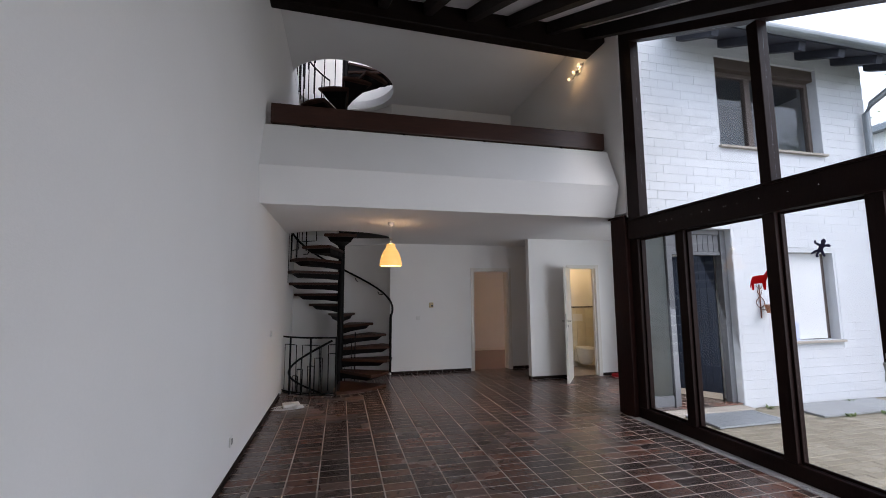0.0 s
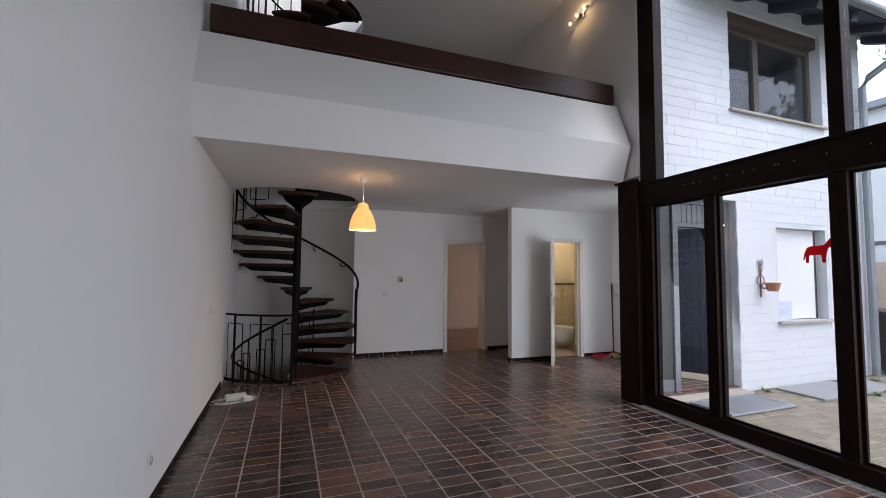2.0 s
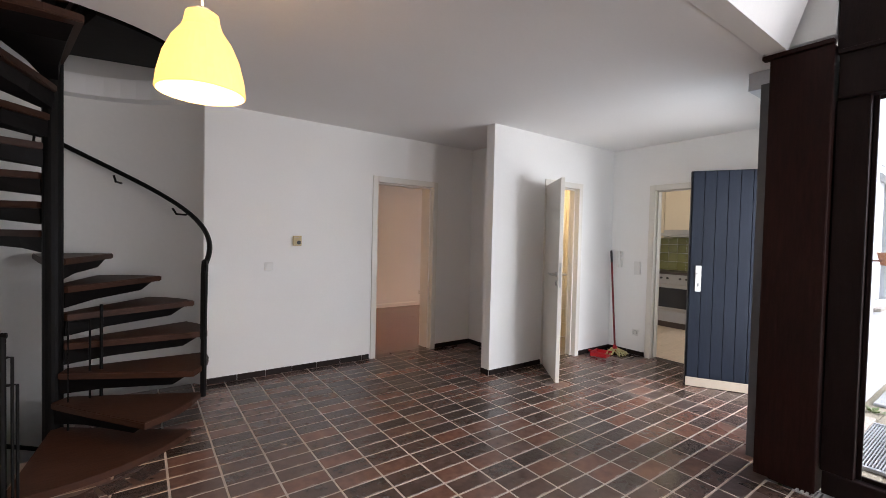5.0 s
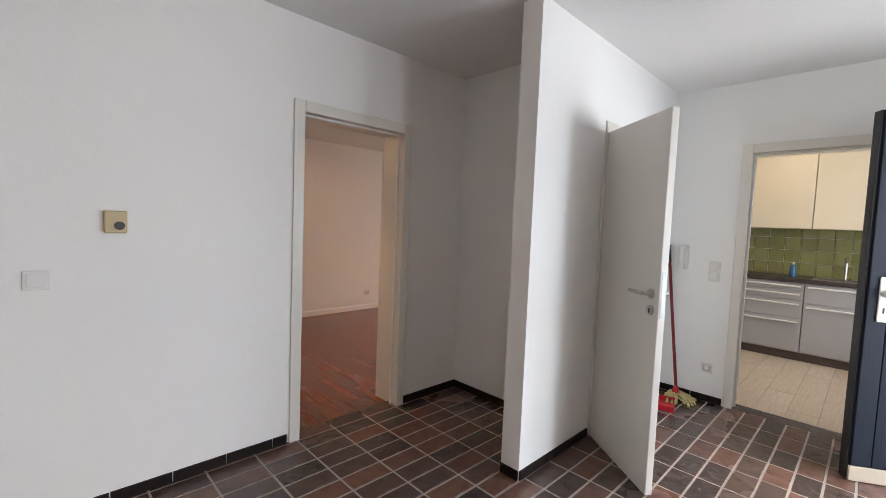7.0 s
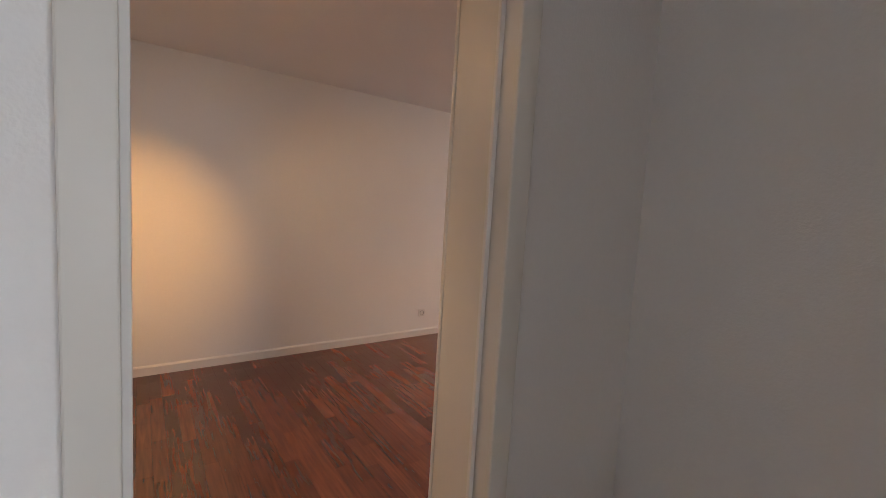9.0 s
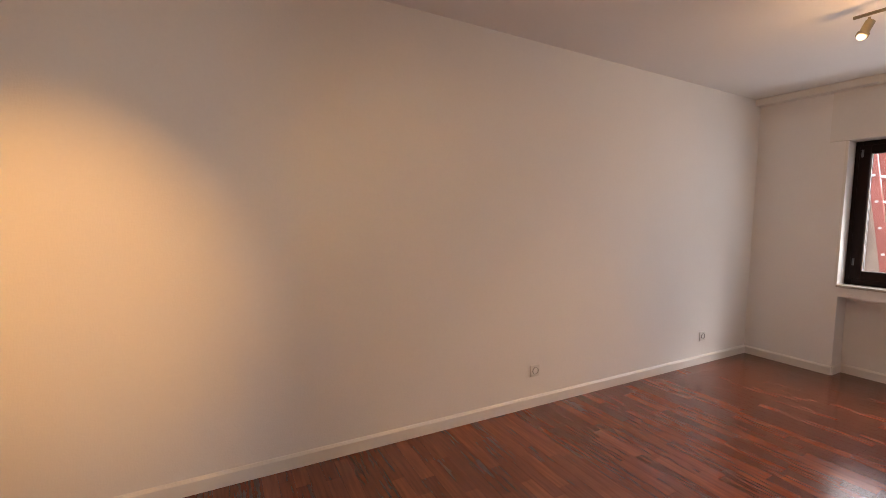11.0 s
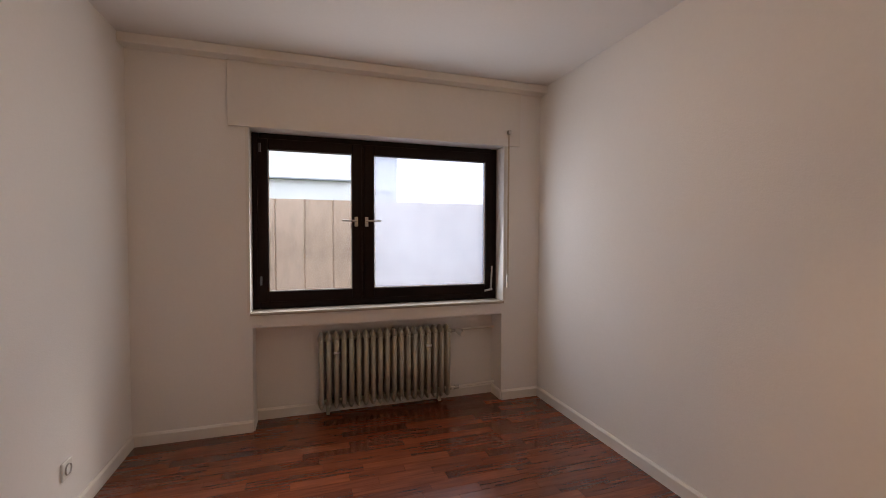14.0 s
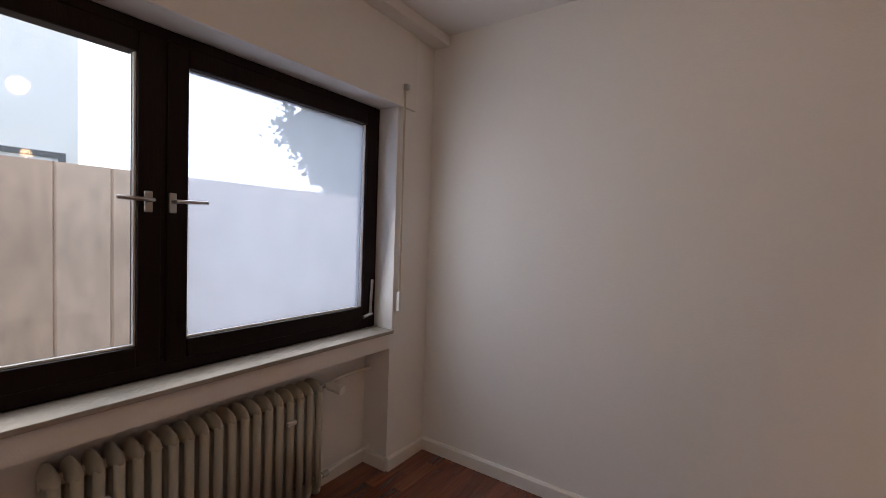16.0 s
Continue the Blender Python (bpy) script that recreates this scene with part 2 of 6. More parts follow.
STONE = material("pale_stone_slab", (0.42, 0.38, 0.33), 0.75, grain=40, vary=0.12, bump=0.2, stain=0.2)
SLATE = material("blue_grey_slate_slab", (0.37, 0.385, 0.39), 0.7, grain=20, vary=0.2, bump=0.2, stain=0.25)
MAT = material("grey_metal_grating", (0.4, 0.43, 0.46), 0.5, 0.3, grain=40, vary=0.15, bump=0.1, stain=0.2)
GREY_FRAME = material("grey_entrance_frame", (0.12, 0.125, 0.135), 0.5, grain=30, vary=0.1, bump=0.05, stain=0.15)
BLUE_DOOR = material("dark_blue_grey_board", (0.013, 0.0185, 0.031), 0.55, grain=8, vary=0.3, bump=0.15, stretch=(8, 8, 1), stain=0.3, spec=0.22)
CREAM_BASE = material("cream_kick_strip", (0.55, 0.46, 0.36), 0.5, grain=20, vary=0.06, bump=0.05, stain=0.15)
ZINC = material("weathered_zinc", (0.3, 0.33, 0.35), 0.5, 0.5, grain=20, vary=0.15, bump=0.08, stain=0.25)
ROOF_DARK = material("dark_blue_grey_eave", (0.05, 0.055, 0.075), 0.7, grain=20, vary=0.3, bump=0.3, stain=0.3)
BARE_WOOD = material("weathered_window_wood", (0.1, 0.075, 0.065), 0.6, grain=8, vary=0.25, bump=0.15, stretch=(8, 8, 1), stain=0.2)
# dark colour stands in for the shade inside the upper room
SHADED_ROOM = material("room_wall_toned_for_shade", (0.12, 0.13, 0.15), 0.9, grain=10, vary=0.2, bump=0.0)
BLIND = material("pale_blind_fabric", (0.74, 0.76, 0.78), 0.9, grain=60, vary=0.05, bump=0.1, stain=0.1)
FENCE = material("buff_fence_panel", (0.56, 0.43, 0.335), 0.8, grain=12, vary=0.15, bump=0.2, stretch=(1, 1, 0.4), stain=0.3, per_object=1,
                 second=(0.66, 0.53, 0.43))
LADDER_RED = material("worn_red_ladder_paint", (0.45, 0.13, 0.1), 0.6, grain=30, vary=0.2, bump=0.15, stain=0.2)
RADIATOR = material("grey_beige_radiator_enamel", (0.5, 0.48, 0.4), 0.5, grain=20, vary=0.05, bump=0.03, stain=0.1)
KITCHEN_FLOOR = material("pale_oak_laminate", (0.52, 0.42, 0.31), 0.4, grain=6, vary=0.15, bump=0.03, stretch=(1, 12, 12), stain=0.1, per_object=1,
                         second=(0.6, 0.5, 0.39))
CREAM_CAB = material("cream_cabinet_front", (0.66, 0.58, 0.44), 0.35, grain=20, vary=0.03, bump=0.0, stain=0.04)
GREY_CAB = material("light_grey_cabinet_front", (0.4, 0.39, 0.4), 0.35, grain=20, vary=0.03, bump=0.0, stain=0.04)
WORKTOP = material("dark_worktop", (0.045, 0.032, 0.03), 0.35, grain=60, vary=0.4, bump=0.05)
GREEN_TILE = material("olive_green_wall_tile", (0.17, 0.17, 0.05), 0.25, grain=14, vary=0.15, bump=0.1, stain=0.15, per_object=1, second=(0.23, 0.23, 0.085))
WC_TILE = material("cream_wall_tile", (0.72, 0.66, 0.52), 0.25, grain=20, vary=0.03, bump=0.02, stain=0.05, per_object=1, second=(0.76, 0.71, 0.58))
CERAMIC = material("white_ceramic", (0.8, 0.79, 0.77), 0.12, grain=20, vary=0.01, bump=0.0, stain=0.02)
STEEL = material("brushed_steel", (0.5, 0.5, 0.5), 0.3, 1.0, grain=60, vary=0.1, bump=0.05, stretch=(1, 1, 10))
OVEN_GLASS = material("dark_oven_glass", (0.015, 0.015, 0.018), 0.08, grain=10, vary=0.1, bump=0.0, stain=0.0)
RED = material("red_plastic", (0.5, 0.012, 0.02), 0.4, grain=20, vary=0.08, bump=0.03)
DARK_RED = material("dark_red_handle", (0.2, 0.01, 0.012), 0.4, grain=20, vary=0.1, bump=0.03)
MOP = material("yellow_grey_mop_cotton", (0.5, 0.43, 0.2), 0.95, grain=60, vary=0.3, bump=0.5)
NAVY = material("navy_window_sticker", (0.015, 0.02, 0.08), 0.5, grain=20, vary=0.1, bump=0.0)
STICKER_RED = material("red_window_sticker", (0.6, 0.02, 0.025), 0.5, grain=20, vary=0.05, bump=0.0)
fn, fl = STICKER_RED.node_tree.nodes, STICKER_RED.node_tree.links
thin = fn.new("ShaderNodeBsdfTranslucent")
thin.inputs[0].default_value = (0.75, 0.02, 0.03, 1)
both = fn.new("ShaderNodeMixShader")
both.inputs[0].default_value = 0.6
fl.new(fn["Principled BSDF"].outputs[0], both.inputs[1])
fl.new(thin.outputs[0], both.inputs[2])
fl.new(both.outputs[0], fn["Material Output"].inputs[0])
POSTER_BLUE = material("blue_and_white_card", (0.2, 0.28, 0.75), 0.6, grain=14, vary=0.1, bump=0.0, second=(0.8, 0.82, 0.9))
TERRACOTTA = material("terracotta", (0.4, 0.17, 0.09), 0.8, grain=20, vary=0.15, bump=0.1)
RUST = material("rusty_iron", (0.16, 0.06, 0.04), 0.8, grain=30, vary=0.3, bump=0.2)
BARK = material("grey_brown_bark", (0.1, 0.075, 0.055), 0.95, grain=20, vary=0.3, bump=0.6, stretch=(1, 1, 0.3))
LEAF = material("fresh_green_leaf", (0.06, 0.12, 0.025), 0.6, grain=6, vary=0.3, bump=0.0, per_object=1, second=(0.15, 0.2, 0.05))
HEDGE = material("dark_hedge_leaf", (0.03, 0.06, 0.02), 0.7, grain=6, vary=0.3, bump=0.0, per_object=1, second=(0.07, 0.1, 0.03))
RUBBER = material("black_rubber", (0.015, 0.015, 0.015), 0.7, grain=30, vary=0.2, bump=0.1)
WIRE = material("white_cable", (0.7, 0.7, 0.69), 0.5, grain=30, vary=0.03, bump=0.0)
RENDERED = material("white_render_wall", (0.78, 0.78, 0.77), 0.9, grain=40, vary=0.04, bump=0.2, stain=0.08)
GLASS = pane_material("clear_glass")
OUTSIDE_GLASS = pane_material("window_glass", (0.9, 0.93, 0.95))
FROST = pane_material("milky_coated_glass", (0.9, 0.93, 1.0), film=0.34, film_colour=(0.76, 0.82, 0.9))
RIPPLE = pane_material("rippled_privacy_glass", (0.75, 0.82, 0.84), film=0.75, bump=0.6, film_colour=(0.72, 0.78, 0.8))
SHADE = glowing("lit_lamp_shade", (1.0, 0.47, 0.11), 0.36)
BULB = glowing("lit_bulb", (1.0, 0.74, 0.38), 0.6)


# ---- building helpers ----
def part(name, bm, mat, parent=None, label=""):
    me = bpy.data.meshes.new(name)
    bm.to_mesh(me)
    bm.free()
    for m in mat if isinstance(mat, (list, tuple)) else (mat,):
        me.materials.append(m)
    ob = new(name, me)
    if parent is not None:
        ob.parent = parent
    if label:
        ob["label"] = label
    return ob


def thing(name, label, category, place=(0, 0, 0), turn=0, group="", kind=""):
    ob = new(name)
    ob.empty_display_size = 0.05
    ob.matrix_world = pose(*place, 0, 0, turn)
    return tagged(ob, label, category, group, kind)


def box(bm, a, b, bevel=0.0, turn=None):
    """A box from corner a to corner b, with its edges eased by bevel; turn is a matrix put on it."""
    r = bmesh.ops.create_cube(bm, size=1)
    vs = r["verts"]
    c = [(p + q) / 2 for p, q in zip(a, b)]
    s = [abs(q - p) for p, q in zip(a, b)]
    for v in vs:
        v.co = Vector([c[i] + v.co[i] * s[i] for i in range(3)])
    if turn is not None:
        for v in vs:
            v.co = turn @ v.co
    if bevel:
        es = list({e for v in vs for e in v.link_edges})
        bmesh.ops.bevel(bm, geom=es, offset=min(bevel, min(s) * 0.45), segments=2, profile=0.5, affect="EDGES")
    return bm


def boxed(a, b, bevel=0.0):
    return box(bmesh.new(), a, b, bevel)


def tube(bm, pts, r, n=8, closed=False):
    """A round bar along points."""
    pts = [Vector(p) for p in pts]
    rings = []
    count = len(pts)
    for i, p in enumerate(pts):
        d = (pts[(i + 1) % count] - pts[i - 1]) if closed else (pts[min(i + 1, count - 1)] - pts[max(i - 1, 0)])
        d.normalize()
        side = d.cross(Vector((0, 0, 1)))
        if side.length < 0.05:
            side = d.cross(Vector((1, 0, 0)))
        side.normalize()
        up = side.cross(d)
        rings.append([bm.verts.new(p + r * (math.cos(a) * side + math.sin(a) * up)) for a in (2 * math.pi * k / n for k in range(n))])
    for i in range(count if closed else count - 1):
        a, b = rings[i], rings[(i + 1) % count]
        for k in range(n):
            bm.faces.new((a[k], a[(k + 1) % n], b[(k + 1) % n], b[k]))
    if not closed:
        bm.faces.new(rings[0][::-1])
        bm.faces.new(rings[-1])
    return bm


def lathe(bm, profile, n=24, centre=(0, 0, 0)):
    """Spins a profile of (radius, z) about the upright through centre."""
    rings = [[bm.verts.new((centre[0] + r * math.cos(2 * math.pi * k / n), centre[1] + r * math.sin(2 * math.pi * k / n), centre[2] + z))
              for k in range(n)] for r, z in profile]
    for a, b in zip(rings, rings[1:]):
        for k in range(n):
            bm.faces.new((a[k], a[(k + 1) % n], b[(k + 1) % n], b[k]))
    return bm


def prism(bm, outline, d0, d1, axis="z"):
    """A flat outline of (u, v) drawn out from d0 to d1 along an axis."""
    def at(u, v, d):
        return {"z": (u, v, d), "y": (u, d, v), "x": (d, u, v)}[axis]
    a = [bm.verts.new(at(u, v, d0)) for u, v in outline]
    b = [bm.verts.new(at(u, v, d1)) for u, v in outline]
    bm.faces.new(a[::-1])
    bm.faces.new(b)
    k = len(outline)
    for i in range(k):
        bm.faces.new((a[i], a[(i + 1) % k], b[(i + 1) % k], b[i]))
    bmesh.ops.recalc_face_normals(bm, faces=bm.faces[:])
    return bm


def wall(name, along, at0, at1, u0, u1, z0, z1, holes=(), mat=PLASTER, label="white plastered wall"):
    """An upright wall between at0 and at1, running along x or y from u0 to u1, with holes (u0, u1, z0, z1) through it."""
    us = sorted({u0, u1, *[h[0] for h in holes], *[h[1] for h in holes]})
    zs = sorted({z0, z1, *[h[2] for h in holes], *[h[3] for h in holes]})
    us = [u for u in us if u0 <= u <= u1]
    zs = [z for z in zs if z0 <= z <= z1]
    bm = bmesh.new()
    solid = {}
    for i in range(len(us) - 1):
        for j in range(len(zs) - 1):
            cu, cz = (us[i] + us[i + 1]) / 2, (zs[j] + zs[j + 1]) / 2
            solid[i, j] = not any(h[0] < cu < h[1] and h[2] < cz < h[3] for h in holes)
    grid = {}

    def vert(i, j, d):
        if (i, j, d) not in grid:
            c = (us[i], d, zs[j]) if along == "x" else (d, us[i], zs[j])
            grid[i, j, d] = bm.verts.new(c)
        return grid[i, j, d]
    for (i, j), full in solid.items():
        if not full:
            continue
        for d in (at0, at1):
            bm.faces.new((vert(i, j, d), vert(i + 1, j, d), vert(i + 1, j + 1, d), vert(i, j + 1, d)))
        for (di, dj, p, q) in ((-1, 0, (i, j), (i, j + 1)), (1, 0, (i + 1, j), (i + 1, j + 1)), (0, -1, (i, j), (i + 1, j)), (0, 1, (i, j + 1), (i + 1, j + 1))):
            if not solid.get((i + di, j + dj), False):
                bm.faces.new((vert(*p, at0), vert(*q, at0), vert(*q, at1), vert(*p, at1)))
    bmesh.ops.recalc_face_normals(bm, faces=bm.faces[:])
    return tagged(part(name, bm, mat), label, "wall", kind="structure")


def slab(name, bm, mat, label, category):
    return tagged(part(name, bm, mat), label, category, kind="structure")


def piece_mesh(name, w, d, h, ease, mat):
    """A tile or plank lying on z = 0, centred, with eased upper edges."""
    bm = bmesh.new()
    add_piece(bm, 0, 0, 0, w, d, h, ease)
    me = bpy.data.meshes.new(name)
    bm.to_mesh(me)
    bm.free()
    me.materials.append(mat)
    return me


def add_piece(bm, x, y, z, w, d, h, ease, turn=None):
    lo = [(-w / 2, -d / 2, 0), (w / 2, -d / 2, 0), (w / 2, d / 2, 0), (-w / 2, d / 2, 0)]
    md = [(p, q, h - ease) for p, q, _ in lo]
    hi = [(math.copysign(abs(p) - ease, p), math.copysign(abs(q) - ease, q), h) for p, q, _ in lo]
    off = Vector((x, y, z))
    rows = [[bm.verts.new((turn @ Vector(c) if turn else Vector(c)) + off) for c in ring] for ring in (lo, md, hi)]
    for a, b in zip(rows, rows[1:]):
        for k in range(4):
            bm.faces.new((a[k], a[(k + 1) % 4], b[(k + 1) % 4], b[k]))
    bm.faces.new(rows[-1])


def place_piece(name, me, parent, m):
    ob = new(name, me)
    ob.parent = parent
    ob.matrix_local = m
    return ob


# ---- large structure ----
LEFT, GLAZE, BACK, CEIL = -0.85, 3.62, 7.62, 2.55
WEST = 5.46
SC = (0.0, 7.13)
SR = 0.95


def in_well(x, y):
    """Whether a place of the ground floor lies over the stairwell opening."""
    dx, dy = x - SC[0], y - SC[1]
    a = math.degrees(math.atan2(dy, dx)) % 360
    return dx * dx + dy * dy < SR * SR and 60 < a < 268


wall("wall_west", "y", LEFT - 0.25, LEFT, -2.4, 7.80, -1.6, 5.7, label="tall white woodchip-papered living room wall")
wall("wall_south", "x", -2.4, -2.2, LEFT, GLAZE + 0.1, 0, 2.4)
wall("wall_north", "x", BACK, 7.85, 0.974, WEST, -0.02, CEIL + 0.001, [(2.665, 3.46, -0.02, 2.03)], label="white papered wall with bedroom doorway")
wall("wall_gallery_north", "x", BACK, 7.85, 0.974, 3.85, 2.73, 5.45)
wall("wall_gallery_east", "y", 3.6, 3.85, 3.97, 7.62, 2.56, 5.7, label="white gallery end wall")
wall("wall_cloakroom_front", "x", 6.46, 6.58, 3.38, WEST, -0.02, CEIL, [(4.19, 4.77, -0.02, 2.03)], label="white partition wall with toilet doorway")
wall("wall_cloakroom_side", "y", 4.06, 4.15, 6.58, BACK, -0.02, CEIL)
wall("wall_kitchen", "y", WEST, 5.6, 4.46, BACK, -0.02, CEIL, [(5.08, 5.93, -0.02, 2.03)], label="white wall with kitchen doorway")
wall("wall_kitchen_east", "y", 8.12, 8.2, 4.46, 7.62, -0.05, 2.6)
wall("wall_kitchen_north", "x", BACK, 7.85, 5.6, 8.2, -0.05, 2.6)

# rounded niche behind the stair
bm = bmesh.new()
arc = [math.radians(26.7 + 114.5 * k / 90) for k in range(91)]
pts = [(SC[0] + 1.09 * math.cos(a), SC[1] + 1.09 * math.sin(a)) for a in arc]
outer = [(SC[0] + 1.25 * math.cos(a), SC[1] + 1.25 * math.sin(a)) for a in reversed(arc)]
prism(bm, pts + outer, -1.6, 8.0)
niche = slab("wall_niche", bm, NICHE, "curved white plaster stair niche", "wall")
for p in niche.data.polygons:
    p.use_smooth = abs(p.normal.z) < 0.5

# hall ceiling and gallery slab with the round stair opening
def pierced_plate(z0, z1, x0, x1, y0, y1, radius, cx, cy, n=48):
    bm = bmesh.new()
    inner, rim = [], []
    corners = [math.atan2(y - cy, x - cx) % (2 * math.pi) for x in (x0, x1) for y in (y0, y1)]
    angles = sorted([2 * math.pi * k / n for k in range(n)] + corners)
    for a in angles:
        c, s = math.cos(a), math.sin(a)
        far = min([(x1 - cx) / c if c > 1e-9 else (x0 - cx) / c if c < -1e-9 else 1e9, (y1 - cy) / s if s > 1e-9 else (y0 - cy) / s if s < -1e-9 else 1e9])
        r = min(radius, far - 0.004)
        inner.append((cx + r * c, cy + r * s))
        rim.append((cx + far * c, cy + far * s))
    lower = [[bm.verts.new((*p, z0)) for p in ring] for ring in (inner, rim)]
    upper = [[bm.verts.new((*p, z1)) for p in ring] for ring in (inner, rim)]
    k = len(angles)
    for i in range(k):
        j = (i + 1) % k
        bm.faces.new((lower[0][i], lower[0][j], lower[1][j], lower[1][i]))
        bm.faces.new((upper[0][i], upper[1][i], upper[1][j], upper[0][j]))
        bm.faces.new((lower[0][i], upper[0][i], upper[0][j], lower[0][j]))
        bm.faces.new((lower[1][i], lower[1][j], upper[1][j], upper[1][i]))
    bmesh.ops.recalc_face_normals(bm, faces=bm.faces[:])
    return bm


slab("ceiling_hall", pierced_plate(CEIL, 2.72, LEFT, 3.85, 4.30, 8.35, SR, *SC), CEILING, "white hall ceiling with round stair opening", "ceiling")
slab("ceiling_entrance", boxed((3.851, 4.30, CEIL), (WEST + 0.15, BACK + 0.2, 2.72)), CEILING, "white entrance hall ceiling", "ceiling")
slab("ceiling_gallery", pierced_plate(5.45, 5.62, LEFT, 3.85, 4.40, 8.35, SR, *SC), CEILING, "white gallery ceiling with round stair opening", "ceiling")
slab("ceiling_kitchen", boxed((5.611, 4.3, 2.5), (8.25, 7.61, 2.7)), CEILING, "white kitchen ceiling", "ceiling")

# folded gallery parapet
bm = bmesh.new()
prism(bm, [(4.299, 2.545), (4.17, 2.525), (4.04, 2.925), (4.25, 3.46), (4.36, 3.46), (4.299, 2.9)], LEFT + 0.001, 3.562, "x")
slab("wall_gallery_parapet", bm, PLASTER, "white folded plaster gallery parapet", "wall")

# sloping living room roof
def roof_z(y):
    return 4.99 - 0.5 * (3.75 - y)


bm = bmesh.new()
prism(bm, [(-2.3, roof_z(-2.3)), (4.32, roof_z(4.32)), (4.32, roof_z(4.32) + 0.15), (-2.3, roof_z(-2.3) + 0.15)], LEFT - 0.1, 3.9, "x")
slab("ceiling_living", bm, CEILING, "white boarded sloping living room ceiling", "ceiling")
for k in range(8):
    x = 3.32 - 0.57 * k
    bm = bmesh.new()
    prism(bm, [(-2.2, roof_z(-2.2) - 0.17), (4.21, roof_z(4.21) - 0.17), (4.21, roof_z(4.21) - 0.004), (-2.2, roof_z(-2.2) - 0.004)], x - 0.06, x + 0.06, "x")
    bmesh.ops.bevel(bm, geom=bm.edges[:], offset=0.006, segments=1, affect="EDGES")
    tagged(part("rafter", bm, BEAM), "dark stained timber rafter under the sloping ceiling", "rafter", "living room rafters", "structure")
bm = bmesh.new()
prism(bm, [(LEFT + 0.002, 4.97), (3.40, 4.87), (3.597, 5.06), (3.597, 5.44), (LEFT + 0.002, 5.44)], 4.215, 4.39, "y")
bmesh.ops.bevel(bm, geom=bm.edges[:], offset=0.008, segments=1, affect="EDGES")
tagged(part("ridge_beam", bm, BEAM), "massive dark stained timber beam above the gallery", "beam", kind="structure")

# studio above the gallery; unseen roof and south openings are added for light
wall("wall_studio_east", "y", 2.4, 2.5, 5.0, 8.3, 5.62, 8.1, mat=RENDERED)
wall("wall_studio_west", "y", LEFT - 0.3, LEFT - 0.2, 5.0, 8.3, 5.62, 8.1, mat=RENDERED)
wall("wall_studio_south", "x", 4.9, 5.0, LEFT - 0.3, 2.5, 5.62, 8.1, [(-0.3, 2.0, 6.3, 7.9)], mat=RENDERED)
wall("wall_studio_north", "x", 8.3, 8.4, LEFT - 0.3, 2.5, 5.62, 8.1, mat=RENDERED)
bm = bmesh.new()
for a, b in (((-1.15, 4.9, 8.1), (2.5, 5.9, 8.2)), ((-1.15, 7.9, 8.1), (2.5, 8.4, 8.2)), ((1.9, 5.9, 8.1), (2.5, 7.9, 8.2)), ((-1.15, 5.9, 8.1), (-0.7, 7.9, 8.2))):
    box(bm, a, b)
slab("ceiling_studio", bm, CEILING, "white studio ceiling with added roof opening", "ceiling")

# cellar shaft below the stair
slab("floor_cellar", boxed((LEFT - 0.2, 6.0, -1.7), (1.2, 8.2, -1.6)), STONE, "dim cellar floor below the stair", "floor")
wall("wall_cellar_south", "x", 6.0, 6.08, LEFT, 1.2, -1.6, -0.1)
wall("wall_cellar_east", "y", 1.1, 1.2, 6.08, 8.2, -1.6, -0.1)

# living room and hall floor bed
floor_main = thing("floor_hall", "dark brown clinker tile floor with pale joints", "floor", kind="structure")
bm = bmesh.new()
cell = 0.0845
ny = int((7.66 + 2.3) / cell)
for j in range(ny):
    y = 7.66 - (j + 1) * cell
    x_end = 3.52 if y < 4.13 else 5.61
    xs, start = -0.9, None
    while xs < x_end - 0.01:
        nx = min(xs + cell, x_end)
        hole = in_well((xs + nx) / 2, y + cell / 2)
        if start is None and not hole:
            start = xs
        if start is not None and hole:
            box(bm, (start, y, -0.12), (xs, y + cell, 0.009))
            start = None
        xs = nx
    if start is not None:
        box(bm, (start, y, -0.12), (x_end, y + cell, 0.009))
part("joint_bed", bm, GROUT, floor_main, "pale cement joints")
bm = bmesh.new()
box(bm, (3.52, -2.2, -0.12), (3.75, 4.12, -0.03))
slab("floor_channel", bm, DARK, "dark convector channel along the glazing", "floor")
slab("floor_kitchen_bed", boxed((5.6, 4.46, -0.12), (8.12, 7.62, -0.004)), PARQUET_BASE, "floor bed under kitchen laminate", "floor")
slab("floor_toilet", boxed((4.15, 6.58, -0.02), (5.46, 7.62, 0.008)), SKIRT, "dark tiled toilet floor", "floor")

# bedroom
wall("wall_bedroom_north", "x", 10.67, 10.9, 2.0, 8.25, 0, 2.45, label="long white bedroom wall")
wall("wall_bedroom_west", "y", 2.0, 2.19, 7.86, 10.67, 0, 2.45, label="white bedroom end wall")
wall("wall_bedroom_south", "x", 7.83, 7.875, 3.56, 8.25, 0, 2.45, label="white bedroom side wall")
wall("wall_bedroom_south_stub", "x", 7.83, 7.86, 2.19, 2.60, 0, 2.45)
wall("wall_bedroom_lintel", "x", 7.83, 7.86, 2.60, 3.56, 2.08, 2.45)
wall("wall_window", "y", 7.92, 8.2, 7.86, 10.67, 0, 2.45, [(8.19, 10.0, 0.78, 2.0), (8.2, 9.99, -0.01, 0.682)], label="white window wall with radiator niche")
slab("wall_niche_back", boxed((8.1, 8.201, 0.001), (8.19, 9.989, 0.679)), PLASTER, "white back of the radiator niche", "wall")
